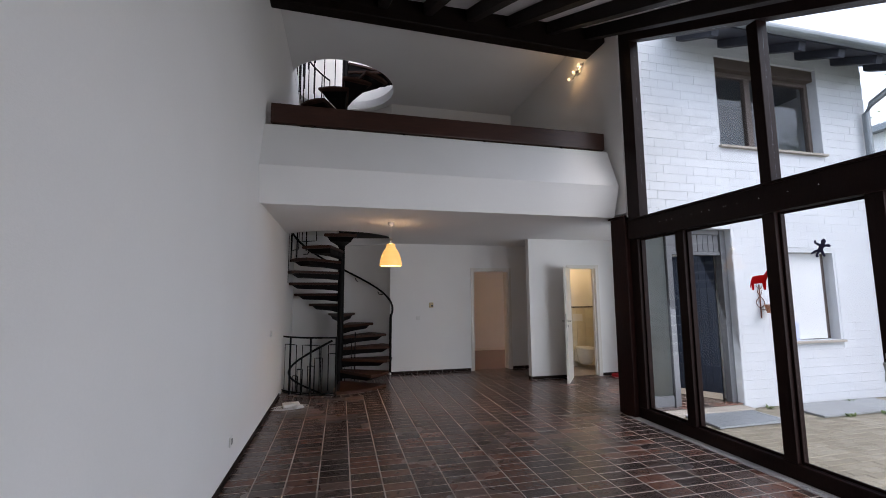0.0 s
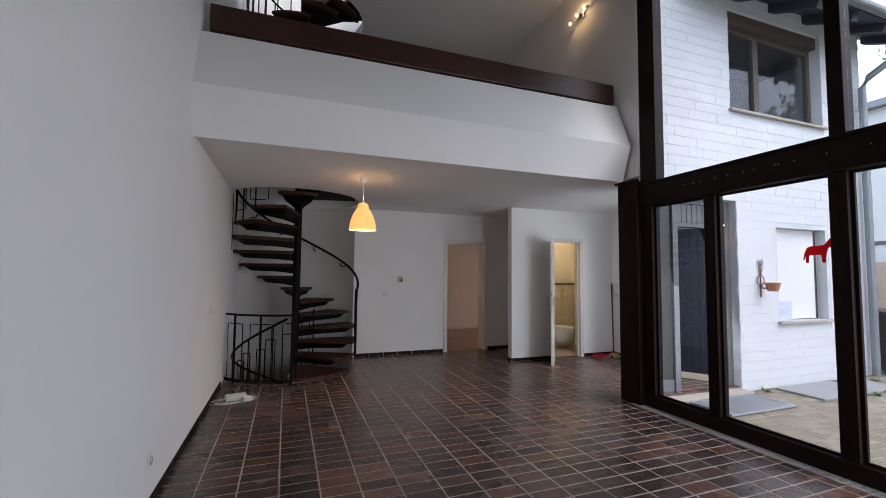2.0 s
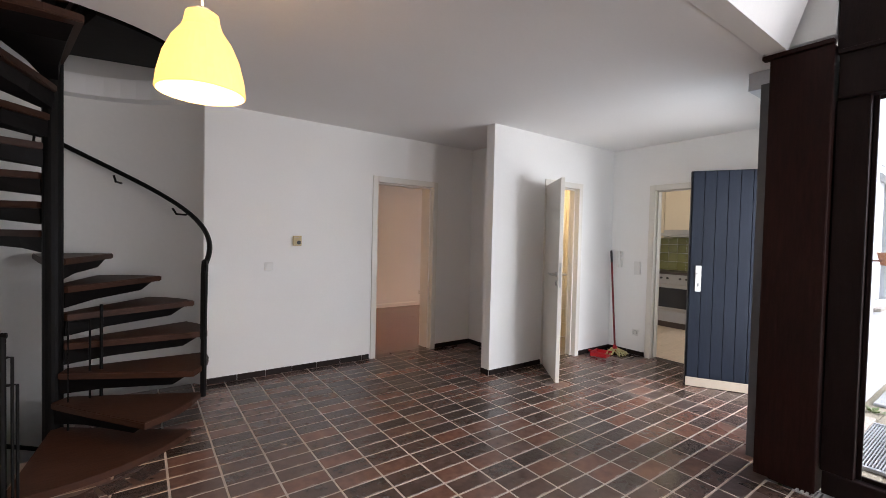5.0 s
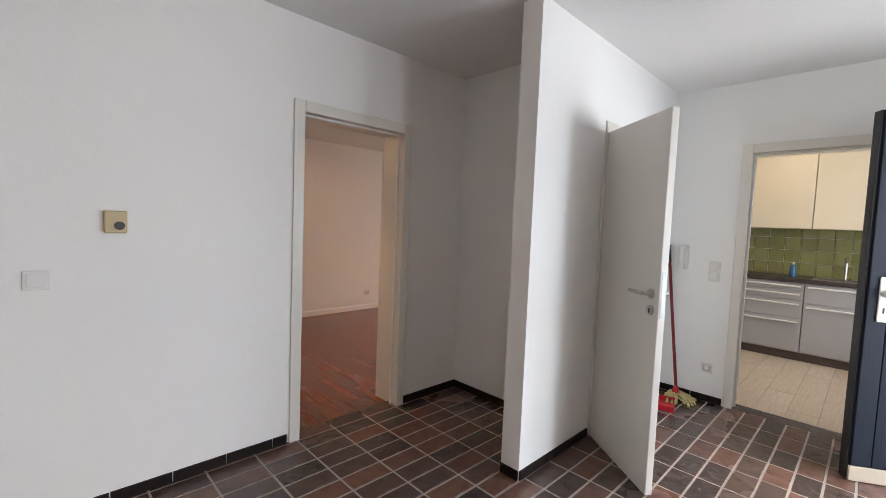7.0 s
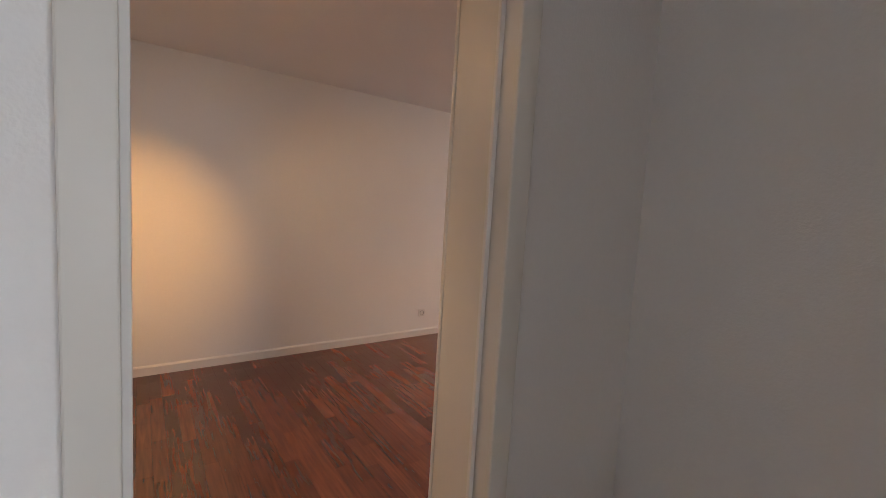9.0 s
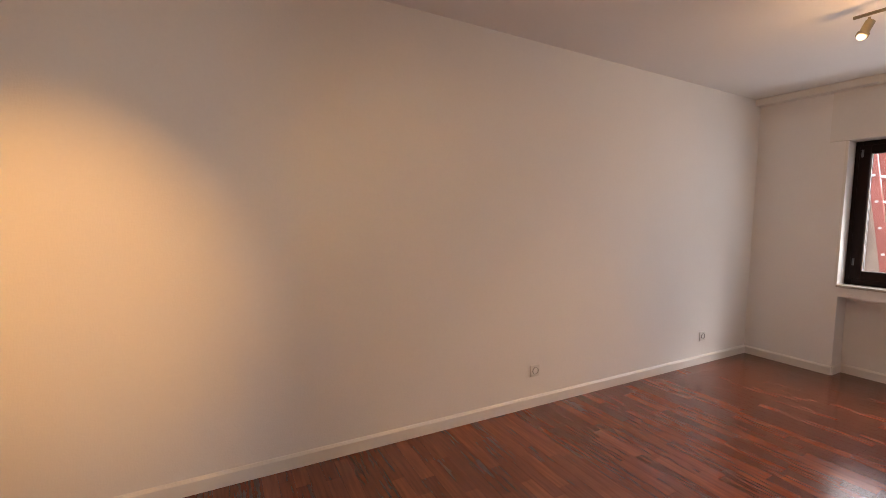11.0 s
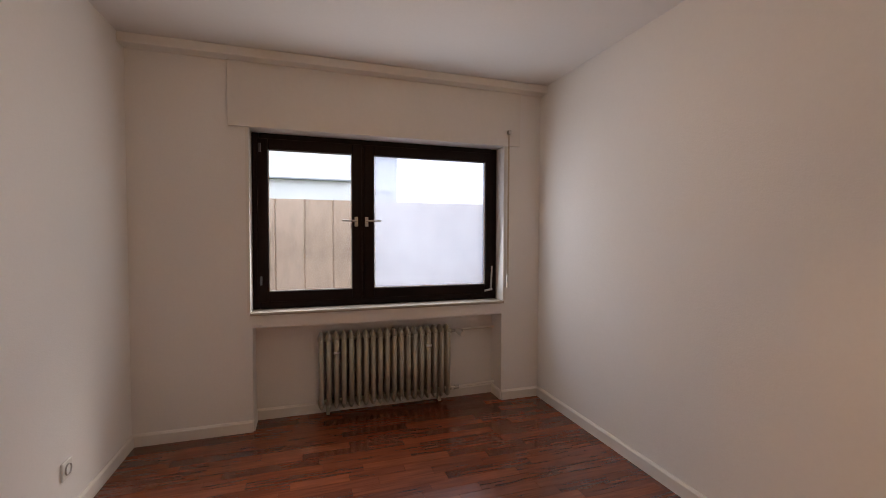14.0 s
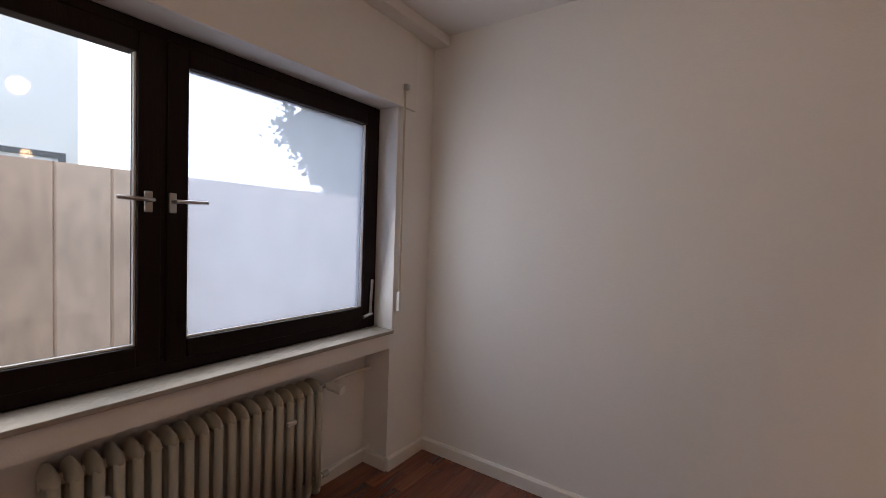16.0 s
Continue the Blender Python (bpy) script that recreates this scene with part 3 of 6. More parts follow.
slab("wall_outer_bedroom", boxed((8.201, 7.9, 2.02), (8.24, 10.7, 2.6)), RENDERED, "white outer lintel over the bedroom window", "wall")
slab("ceiling_bedroom", boxed((2.0, 7.84, 2.45), (8.25, 10.9, 2.7)), CEILING, "white bedroom ceiling", "ceiling")
floor_bed = thing("floor_bedroom", "glossy red-brown hardwood strip parquet floor", "floor", kind="structure")
part("parquet_bed", boxed((2.0, 7.62, -0.12), (8.12, 10.7, -0.002)), PARQUET_BASE, floor_bed)


def skirting(name, a, b, h, t, mat, label):
    bm = bmesh.new()
    d = Vector((b[0] - a[0], b[1] - a[1], 0))
    side = Vector((-d.y, d.x, 0)).normalized() * t
    o = [Vector((*a, 0)), Vector((*b, 0))]
    prof = [(0, 0), (1, 0), (1, h - 0.012), (0.45, h), (0, h)]
    rings = [[bm.verts.new(p + side * u + Vector((0, 0, z))) for u, z in prof] for p in o]
    for k in range(5):
        bm.faces.new((rings[0][k], rings[0][(k + 1) % 5], rings[1][(k + 1) % 5], rings[1][k]))
    bm.faces.new(rings[0])
    bm.faces.new(rings[1][::-1])
    bmesh.ops.recalc_face_normals(bm, faces=bm.faces[:])
    return tagged(part(name, bm, mat), label, "skirting", kind="structure")


W = "white painted wooden skirting board"
skirting("baseboard_north", (7.92, 10.67), (2.19, 10.67), 0.075, 0.016, TRIM, W)
skirting("baseboard_west", (2.19, 10.67), (2.19, 7.86), 0.075, 0.016, TRIM, W)
skirting("baseboard_south", (3.56, 7.875), (7.92, 7.875), 0.075, 0.016, TRIM, W)
skirting("baseboard_window_a", (7.92, 7.875), (7.92, 8.2), 0.075, 0.016, TRIM, W)
skirting("baseboard_window_b", (7.92, 9.99), (7.92, 10.67), 0.075, 0.016, TRIM, W)
skirting("baseboard_niche", (8.1, 8.2), (8.1, 9.99), 0.075, 0.014, TRIM, W)
skirting("baseboard_niche_side_a", (7.92, 8.2), (8.1, 8.2), 0.075, 0.01, TRIM, W)
skirting("baseboard_niche_side_b", (8.1, 9.99), (7.92, 9.99), 0.075, 0.01, TRIM, W)
bm = bmesh.new()
box(bm, (7.815, 7.861, 2.392), (7.919, 10.669, 2.449), 0.005)
tagged(part("curtain_rail_board", bm, TRIM), "white curtain rail board under the ceiling", "curtain rail", kind="structure")


# ---- doors ----
def door_frame(name, along, face, back, u0, u1, top, label, out=1, depth_side=1):
    """White casing round a doorway: lining, architraves on the face, rebate seal."""
    root = thing(name, label, "door frame", kind="structure")
    w, p = 0.065, 0.014

    def b(bm, ua, ub, da, db, za, zb, bev=0.004):
        lo, hi = min(da, db), max(da, db)
        return box(bm, (ua, lo, za), (ub, hi, zb), bev) if along == "x" else box(bm, (lo, ua, za), (hi, ub, zb), bev)
    s = -1 if back > face else 1
    for tag, f, d in (("architrave", face, s), ("architrave", back, -s)):
        bm = bmesh.new()
        b(bm, u0 - w + 0.02, u0 + 0.022, f, f + d * p, 0, top + w - 0.02)
        b(bm, u1 - 0.022, u1 + w - 0.02, f, f + d * p, 0, top + w - 0.02)
        b(bm, u0 + 0.023, u1 - 0.023, f, f + d * p, top - 0.022, top + w - 0.02)
        part(tag, bm, LACQUER, root)
    bm = bmesh.new()
    f1, b1 = face + s * 0.001, back - s * 0.001
    b(bm, u0, u0 + 0.018, f1, b1, 0, top)
    b(bm, u1 - 0.018, u1, f1, b1, 0, top)
    b(bm, u0 + 0.0185, u1 - 0.0185, f1, b1, top - 0.018, top)
    part("lining", bm, LACQUER, root)
    bm = bmesh.new()
    r0 = face - s * 0.05
    r1 = face - s * 0.062
    b(bm, u0 + 0.019, u0 + 0.034, r0, r1, 0, top - 0.02, 0.002)
    b(bm, u1 - 0.034, u1 - 0.019, r0, r1, 0, top - 0.02, 0.002)
    b(bm, u0 + 0.035, u1 - 0.035, r0, r1, top - 0.034, top - 0.019, 0.002)
    part("door_stop", bm, TRIM, root)
    return root


door_frame("door_frame_bedroom", "x", BACK, 7.86, 2.665, 3.46, 2.03, "cream white wooden door casing without a leaf, to the bedroom")
door_frame("door_frame_toilet", "x", 6.46, 6.58, 4.19, 4.77, 2.03, "cream white wooden door casing of the toilet")
door_frame("door_frame_kitchen", "y", WEST, 5.6, 5.08, 5.93, 2.03, "cream white wooden door casing of the kitchen")


def lever_handle(parent, x, y, z, side, mat=CHROME):
    """A lever with its rose and a keyhole rose below, on the face y of a leaf whose free edge is towards +x."""
    h = part("handle", tube(tube(bmesh.new(), [(x, y, z), (x, y + side * 0.05, z)], 0.01), [(x, y + side * 0.05, z), (x - 0.02, y + side * 0.056, z), (x - 0.12, y + side * 0.054, z)], 0.0095), mat, parent, "satin metal lever handle")
    bm = bmesh.new()
    for dz, r in ((0, 0.026), (-0.085, 0.026)):
        tube(bm, [(x, y, z + dz), (x, y + side * 0.009, z + dz)], r, 20)
    part("rose", bm, mat, h, "round satin metal rose")
    bm = bmesh.new()
    box(bm, (x - 0.004, y + side * 0.009, z - 0.1), (x + 0.004, y + side * 0.011, z - 0.075))
    part("keyhole", bm, DARK, h)
    return h


leaf_dir = math.degrees(math.atan2(5.945 - 6.45, 3.80 - 4.185))
door = thing("toilet_door", "cream white flush door standing open into the hall", "door", (4.185, 6.445, 0.012), leaf_dir)
part("leaf", boxed((0.016, -0.02, 0), (0.635, 0.02, 1.99), 0.004), LACQUER, door)
part("rebate_edge", boxed((0.0, -0.034, 0.0), (0.0155, -0.0, 1.99), 0.003), LACQUER, door)
lever_handle(door, 0.575, 0.02, 1.05, 1)
lever_handle(door, 0.575, -0.02, 1.05, -1)
bm = bmesh.new()
box(bm, (0.633, -0.009, 0.93), (0.637, 0.009, 1.17))
part("lock_plate", bm, CHROME, door, "narrow metal lock plate")
for z in (0.28, 1.75):
    part("hinge", tube(bmesh.new(), [(0.0, -0.026, z), (0.0, -0.026, z + 0.09)], 0.009, 10), CHROME, door)

e_dir = math.degrees(math.atan2(5.25 - 4.41, 4.87 - 5.37))
edoor = thing("entrance_door", "dark blue-grey boarded entrance door standing open inwards", "door", (5.37, 4.41, 0.015), e_dir)
EW = 0.975
part("core", boxed((0, -0.03, 0.0), (EW, 0.03, 2.08), 0.004), BLUE_DOOR, edoor)
nb = 10
for k in range(nb):
    a, b = 0.005 + (EW - 0.01) * k / nb, 0.005 + (EW - 0.01) * (k + 1) / nb
    part("board", boxed((a + 0.0015, 0.03, 0.09), (b - 0.0015, 0.044, 2.075), 0.004), BLUE_DOOR, edoor)
    part("board", boxed((a + 0.0015, -0.044, 0.09), (b - 0.0015, -0.03, 2.075), 0.004), BLUE_DOOR, edoor)
for s in (1, -1):
    part("kick_strip", boxed((0.0, s * 0.031, 0.0), (EW, s * 0.046, 0.085), 0.004), CREAM_BASE, edoor, "cream wooden kick strip")
    pl = part("handle_plate", boxed((EW - 0.1, s * 0.045, 0.92), (EW - 0.05, s * 0.055, 1.17), 0.006), PLASTIC, edoor, "white metal lock plate")
    if s > 0:
        part("knob", tube(bmesh.new(), [(EW - 0.075, 0.055, 1.08), (EW - 0.075, 0.095, 1.08)], 0.022, 16), PLASTIC, pl, "round white knob")
    else:
        part("lever", tube(bmesh.new(), [(EW - 0.075, -0.055, 1.08), (EW - 0.075, -0.1, 1.08), (EW - 0.19, -0.1, 1.08)], 0.01, 8), PLASTIC, pl, "white lever")
    part("keyhole", boxed((EW - 0.079, s * 0.0555, 0.97), (EW - 0.071, s * 0.057, 1.0)), DARK, pl)
part("edge_strip", boxed((EW, -0.03, 0.0), (EW + 0.006, 0.03, 2.08), 0.002), DARK, edoor, "black door edge")

# ---- entrance front ----
ent = thing("entrance_front", "grey framed entrance front with rippled side glass", "entrance", kind="structure")
for a, b in (((3.76, 4.26, 0), (3.82, 4.36, 2.43)), ((4.43, 4.26, 0), (4.52, 4.36, 2.43)), ((5.36, 4.26, 0), (5.455, 4.36, 2.43)), ((3.821, 4.27, 2.36), (5.359, 4.35, 2.43)), ((4.521, 4.27, 2.06), (5.359, 4.35, 2.11))):
    part("frame_bar", boxed(a, b, 0.006), GREY_FRAME, ent)
part("panel", boxed((3.821, 4.28, 0.0), (4.429, 4.34, 0.15), 0.004), GREY_FRAME, ent, "grey bottom panel")
g = part("side_glass", boxed((3.821, 4.303, 0.15), (4.429, 4.315, 2.36)), RIPPLE, ent, "rippled privacy glass")
g.visible_shadow = False
for k in range(9):
    x = 4.525 + k * 0.0925
    part("slat", boxed((x, 4.285, 2.112), (x + 0.086, 4.325, 2.358), 0.006), GREY_FRAME, ent)

# ---- living room glazing ----
gl = thing("window_1", "floor-to-roof glazed wall in dark brown wooden frames", "window", kind="structure")
GX0, GX1 = 3.62, 3.74


def bar(name, y0, y1, z0, z1, x0=GX0, x1=GX1, bev=0.006, mat=FRAME):
    return part(name, boxed((x0, y0, z0), (x1, y1, z1), bev), mat, gl)


def glass_top(y):
    return 4.79 - 0.5 * (3.75 - y)


bar("sill_bar", -2.2, 3.95, -0.02, 0.14)
bar("transom", -2.2, 3.95, 2.2, 2.44, GX0 - 0.03, GX1 + 0.02)
bar("transom_ledge", -2.2, 3.95, 2.435, 2.46, GX0 - 0.05, GX0 + 0.02, 0.004)
bar("end_stile", 3.82, 3.96, 0.141, 2.199)
# bays south of y = 1.4 are out of view, continued to let light in
MULL = (3.155, 2.16, 1.41, 0.45, -0.55, -1.5)
for y in MULL:
    bar("mullion", y - 0.055, y + 0.055, 0.141, 2.199)
UP = (2.15, 0.6, -1.0)
bm = bmesh.new()
prism(bm, [(3.75, 2.461), (3.965, 2.461), (3.965, glass_top(3.965) + 0.15), (3.75, glass_top(3.75) + 0.15)], GX0, GX1, "x")
part("upper_stile", bm, FRAME, gl)
for y in UP:
    top = glass_top(y - 0.05)
    if top > 2.7:
        bar("upper_mullion", y - 0.05, y + 0.05, 2.461, top)
bm = bmesh.new()
y_low = 3.75 - (4.79 - 2.5) / 0.5
prism(bm, [(y_low, 2.5), (3.749, 4.79), (3.749, 4.99), (y_low, 2.7)], GX0 - 0.02, GX1 + 0.02, "x")
part("sloping_head", bm, FRAME, gl)
ends = [3.82, *MULL, -2.2]
for a, b in zip(ends, ends[1:]):
    p0, p1 = b + (0.056 if b > -2.2 else 0), a - (0.056 if a < 3.8 else 0.001)
    gp = part("pane", boxed((3.678, p0, 0.141), (3.684, p1, 2.199)), GLASS, gl)
    gp.visible_shadow = False
    bm = bmesh.new()
    for q0, q1, za, zb in ((p0, p0 + 0.022, 0.142, 2.198), (p1 - 0.022, p1, 0.142, 2.198), (p0 + 0.0225, p1 - 0.0225, 0.142, 0.166), (p0 + 0.0225, p1 - 0.0225, 2.176, 2.198)):
        box(bm, (3.66, q0, za), (3.677, q1, zb), 0.003)
    part("glazing_bead", bm, FRAME, gl)
ends = [3.749, *UP]
for a, b in zip(ends, ends[1:] + [-0.9]):
    p0, p1 = max(b + 0.051, y_low + 0.2), a - (0.051 if a < 3.7 else 0.0)
    if p1 - p0 < 0.1:
        continue
    bm = bmesh.new()
    prism(bm, [(p0, 2.461), (p1, 2.461), (p1, glass_top(p1) - 0.002), (p0, glass_top(p0) - 0.002)], 3.678, 3.684, "x")
    gp = part("upper_pane", bm, GLASS, gl)
    gp.visible_shadow = False
bm = bmesh.new()
tube(bm, [(3.60, 1.43, 1.04), (3.57, 1.43, 1.04), (3.57, 1.43, 0.92)], 0.011)
box(bm, (3.605, 1.415, 0.88), (3.62, 1.445, 1.1), 0.004)
part("sliding_handle", bm, CHROME, gl, "metal sliding door handle")
for y in (3.387, 3.285, 3.207, 3.064, 2.94, 2.804, 2.717, 2.553, 2.527, 2.413, 2.2, 1.95, 1.72):
    part("screw_head", tube(bmesh.new(), [(3.5895, y, 2.34), (3.587, y, 2.34)], 0.005, 8), STEEL, gl)
tagged(part("corner_post", boxed((3.56, 3.965, 0.0), (3.752, 4.255, 2.5), 0.008), POST), "stout reddish dark wooden corner post", "post", kind="structure")
tagged(part("corner_post_cap", boxed((3.545, 3.966, 2.501), (3.60, 4.29, 2.525), 0.004), POST), "dark wooden cap above the corner post", "post", kind="structure")

# floor convector grille along the glazing
gr = thing("floor_convector", "narrow silver grey floor convector grille beside the glazing", "convector", (0, 0, 0))
part("frame", box(box(bmesh.new(), (3.515, -1.5, -0.03), (3.522, 4.05, 0.018)), (3.606, -1.5, -0.03), (3.613, 4.05, 0.018)), ALUMINIUM, gr)
bm = bmesh.new()
for k in range(250):
    y = -1.45 + k * 0.022
    box(bm, (3.524, y, -0.015), (3.604, y + 0.013, 0.015))
tagged(part("slats", bm, ALUMINIUM, gr), kind="stuff")
for k in range(5):
    y = 3.9 - k * 0.75
    part("clip", boxed((3.523, y, 0.0155), (3.605, y + 0.03, 0.018)), ALUMINIUM, gr)
# ---- spiral stair ----
st = thing("spiral_stair", "black iron spiral stair with dark wooden treads", "staircase", (SC[0] + 0.035, SC[1], 0))
part("column", tube(bmesh.new(), [(0, 0, -1.6), (0, 0, 8.0)], 0.055, 20), IRON, st, "black iron centre column")
RISE, TURN, R = 0.19, 25.7, 0.91


def tread_mesh():
    """One wedge tread about its centre line, with a tapering bracket below it."""
    bm = bmesh.new()
    half = math.radians(16.5)
    out = [(0.05, -0.06), (0.3, -0.125)]
    out += [(R * math.cos(a), R * math.sin(a)) for a in (-half, -half * 0.8)]
    out += [((R + 0.01) * math.cos(a), (R + 0.01) * math.sin(a)) for a in (-half * 0.4, 0, half * 0.4)]
    out += [(R * math.cos(a), R * math.sin(a)) for a in (half * 0.8, half)]
    out += [(0.3, 0.125), (0.05, 0.06)]
    prism(bm, out, -0.045, 0.0)
    bmesh.ops.bevel(bm, geom=[e for e in bm.edges if abs(e.verts[0].co.z - e.verts[1].co.z) < 1e-5], offset=0.006, segments=2, affect="EDGES")
    a = bpy.data.meshes.new("tread")
    bm.to_mesh(a)
    bm.free()
    a.materials.append(STEP)
    bm = bmesh.new()
    lo = [(0.05, -0.045), (0.3, -0.09), (R * 0.9, -0.21), (R * 0.9, 0.21), (0.3, 0.09), (0.05, 0.045)]
    deep = (-0.15, -0.125, -0.11, -0.11, -0.125, -0.15)
    top = [bm.verts.new((u, v, -0.0455)) for u, v in lo]
    bot = [bm.verts.new((min(u, R * 0.8), v * 0.8, z)) for (u, v), z in zip(lo, deep)]
    for k in range(6):
        bm.faces.new((top[k], top[(k + 1) % 6], bot[(k + 1) % 6], bot[k]))
    bm.faces.new(bot)
    bm.faces.new(top[::-1])
    bmesh.ops.recalc_face_normals(bm, faces=bm.faces[:])
    b = bpy.data.meshes.new("tread_bracket")
    bm.to_mesh(b)
    bm.free()
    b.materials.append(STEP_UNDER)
    return a, b


tread_me, bracket_me = tread_mesh()


def tread(k, base=0.05, a0=-40.0, k0=1):
    ob = place_piece("tread", tread_me, st, pose(0, 0, base + RISE * k, 0, 0, a0 + TURN * (k - k0)))
    place_piece("tread_bracket", bracket_me, ob, Matrix.Identity(4))


for k in range(1, 14):
    tread(k)
for k in range(-4, 0):
    tread(k)
for k in range(1, 18):
    tread(k, 2.72, 335.0)
part("bar_hoop", tube(bmesh.new(), [(0.09, -0.12, 0.05), (0.09, -0.12, 0.78), (0.2, -0.1, 0.78), (0.2, -0.1, 0.05)], 0.007, 6), IRON, st)
part("baluster", tube(bmesh.new(), [(0.26, -0.09, 0.05), (0.26, -0.09, 0.88)], 0.011, 6), IRON, st)
# landing wedge at the foot and at the gallery
def wedge(a0, a1, z, r=SR - 0.02):
    bm = bmesh.new()
    n = 10
    out = [(0.0, 0.0)] + [(r * math.cos(math.radians(a0 + (a1 - a0) * k / n)), r * math.sin(math.radians(a0 + (a1 - a0) * k / n))) for k in range(n + 1)]
    prism(bm, out, z - 0.05, z)
    return bm


part("landing", wedge(-95, -35, 0.05), STEP, st, "dark wooden landing wedge at floor level")
part("landing", wedge(285, 352, 2.715), STEP, st, "dark wooden landing wedge at gallery level")
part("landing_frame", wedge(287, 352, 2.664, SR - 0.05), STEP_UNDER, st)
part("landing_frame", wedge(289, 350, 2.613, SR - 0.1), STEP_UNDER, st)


def helix(r, a0, z0, a1, z1, n=40):
    return [(r * math.cos(math.radians(a0 + (a1 - a0) * k / n)), r * math.sin(math.radians(a0 + (a1 - a0) * k / n)), z0 + (z1 - z0) * k / n) for k in range(n + 1)]


part("handrail", tube(bmesh.new(), helix(0.92, -22, 1.15, 196, 2.94, 60), 0.019), IRON, st, "black iron wall handrail")
ca, sa = math.cos(radians(-22)), math.sin(radians(-22))
sleeve = bmesh.new()
prism(sleeve, [(-0.028, 0.62), (0.012, 0.6), (0.016, 0.66), (0.03, 1.1), (0.034, 1.17), (0.02, 1.2), (-0.012, 1.19), (-0.026, 1.1)], -0.016, 0.016, "y")
bmesh.ops.bevel(sleeve, geom=sleeve.edges[:], offset=0.006, segments=2, affect="EDGES")
sleeve_part = part("rail_end", sleeve, IRON, st, "black drooping handrail end")
sleeve_part.matrix_local = pose(0.92 * ca, 0.92 * sa, 0, 0, 0, 60)
part("newel", tube(bmesh.new(), [(0.92 * math.cos(radians(-22)), 0.92 * math.sin(radians(-22)), 0.2), (0.92 * math.cos(radians(-22)), 0.92 * math.sin(radians(-22)), 1.095)], 0.02), IRON, st, "black iron newel bar")
for a in (40, 72, 104, 132):
    z = 1.08 + (a + 22) * 1.86 / 218
    c, s = math.cos(radians(a)), math.sin(radians(a))
    part("rail_bracket", tube(bmesh.new(), [(0.92 * c, 0.92 * s, z - 0.01), (0.96 * c, 0.96 * s, z - 0.06), (1.085 * c, 1.085 * s, z - 0.06)], 0.009), IRON, st)
part("cellar_handrail", tube(bmesh.new(), helix(0.84, 262, 0.82, 90, -0.5, 50), 0.017), IRON, st, "black iron handrail running down")
for a in (250, 225, 200, 178, 155):
    z = 0.82 + (a - 262) * 1.32 / 172
    c, s = math.cos(radians(a)), math.sin(radians(a))
    part("baluster", tube(bmesh.new(), [(0.84 * c, 0.84 * s, z), (0.84 * c, 0.84 * s, z - 0.85)], 0.009, 6), IRON, st)
# bars of the upper flight on the outer side
for a, z0, z1 in ((172, 1.65, 2.75), (182, 1.95, 2.85), (193, 1.75, 3.0), (205, 2.1, 3.0), (218, 2.1, 3.1), (232, 2.25, 3.2)):
    c, s = math.cos(radians(a)), math.sin(radians(a))
    part("baluster", tube(bmesh.new(), [(R * c, R * s, z0), (R * c, R * s, z1)], 0.011, 6), IRON, st)
part("upper_handrail", tube(bmesh.new(), helix(R, 172, 2.72, 262, 3.4, 24), 0.017), IRON, st)


def hoop(r, a0, a1, z0, z1, bar_r=0.007):
    p = [(a0, z0), (a0, z1)] + [(a0 + (a1 - a0) * k / 6, z1) for k in range(1, 6)] + [(a1, z1), (a1, z0)]
    return tube(bmesh.new(), [(r * math.cos(radians(a)), r * math.sin(radians(a)), z) for a, z in p], bar_r, 6)


def hoop_down(r, a0, a1, z0, z1):
    p = [(a0, z1), (a0, z0)] + [(a0 + (a1 - a0) * k / 6, z0) for k in range(1, 6)] + [(a1, z0), (a1, z1)]
    return tube(bmesh.new(), [(r * math.cos(radians(a)), r * math.sin(radians(a)), z) for a, z in p], 0.007, 6)


for a0, a1, z0 in ((176, 190, 2.0), (207, 221, 2.28), (226, 244, 2.4)):
    part("bar_hoop", hoop_down(R, a0, a1, z0, 3.2), IRON, st)

for a in range(112, 250, 12):
    z0 = 4.85 + (a - 112) * 0.0055
    c, s = math.cos(radians(a)), math.sin(radians(a))
    part("baluster", tube(bmesh.new(), [(0.82 * c, 0.82 * s, z0), (0.82 * c, 0.82 * s, z0 + 1.1)], 0.011, 6), IRON, st)
part("upper_handrail", tube(bmesh.new(), helix(0.82, 112, 5.95, 244, 6.68, 24), 0.017), IRON, st)

# guard rail round the opening at floor level
gd = thing("stair_guard_rail", "black iron guard rail with hooped bars beside the stair opening", "railing", (SC[0], SC[1], 0))
GR = 1.0
part("top_rail", tube(bmesh.new(), helix(GR, 212, 0.88, 270, 0.88, 20), 0.014), IRON, gd)
part("bottom_rail", tube(bmesh.new(), helix(GR, 212, 0.05, 270, 0.05, 20), 0.01), IRON, gd)
for a in (224, 246.5, 269):
    c, s = math.cos(radians(a)), math.sin(radians(a))
    part("post", tube(bmesh.new(), [(GR * c, GR * s, 0.0), (GR * c, GR * s, 0.875)], 0.015), IRON, gd)
for a0, a1, z0, z1 in ((216, 231.7, 0.07, 0.765), (238.3, 254.7, 0.07, 0.768), (244, 250, 0.05, 0.454), (250.4, 257.2, 0.05, 0.575), (233.1, 238.8, 0.05, 0.398), (228.3, 233.9, 0.05, 0.297), (262.2, 271, 0.08, 0.775), (262.5, 272, 0.08, 0.641)):
    part("bar_hoop", hoop(GR, a0, a1, z0, z1), IRON, gd)
bm = bmesh.new()
n = 40
inner = helix(SR, 203, 0.0, 268, 0.0, n)
rings = [[bm.verts.new((p[0] * f, p[1] * f, z)) for f, z in ((0.985, -0.12), (1.035, -0.12), (1.035, 0.016), (0.985, 0.016))] for p in inner]
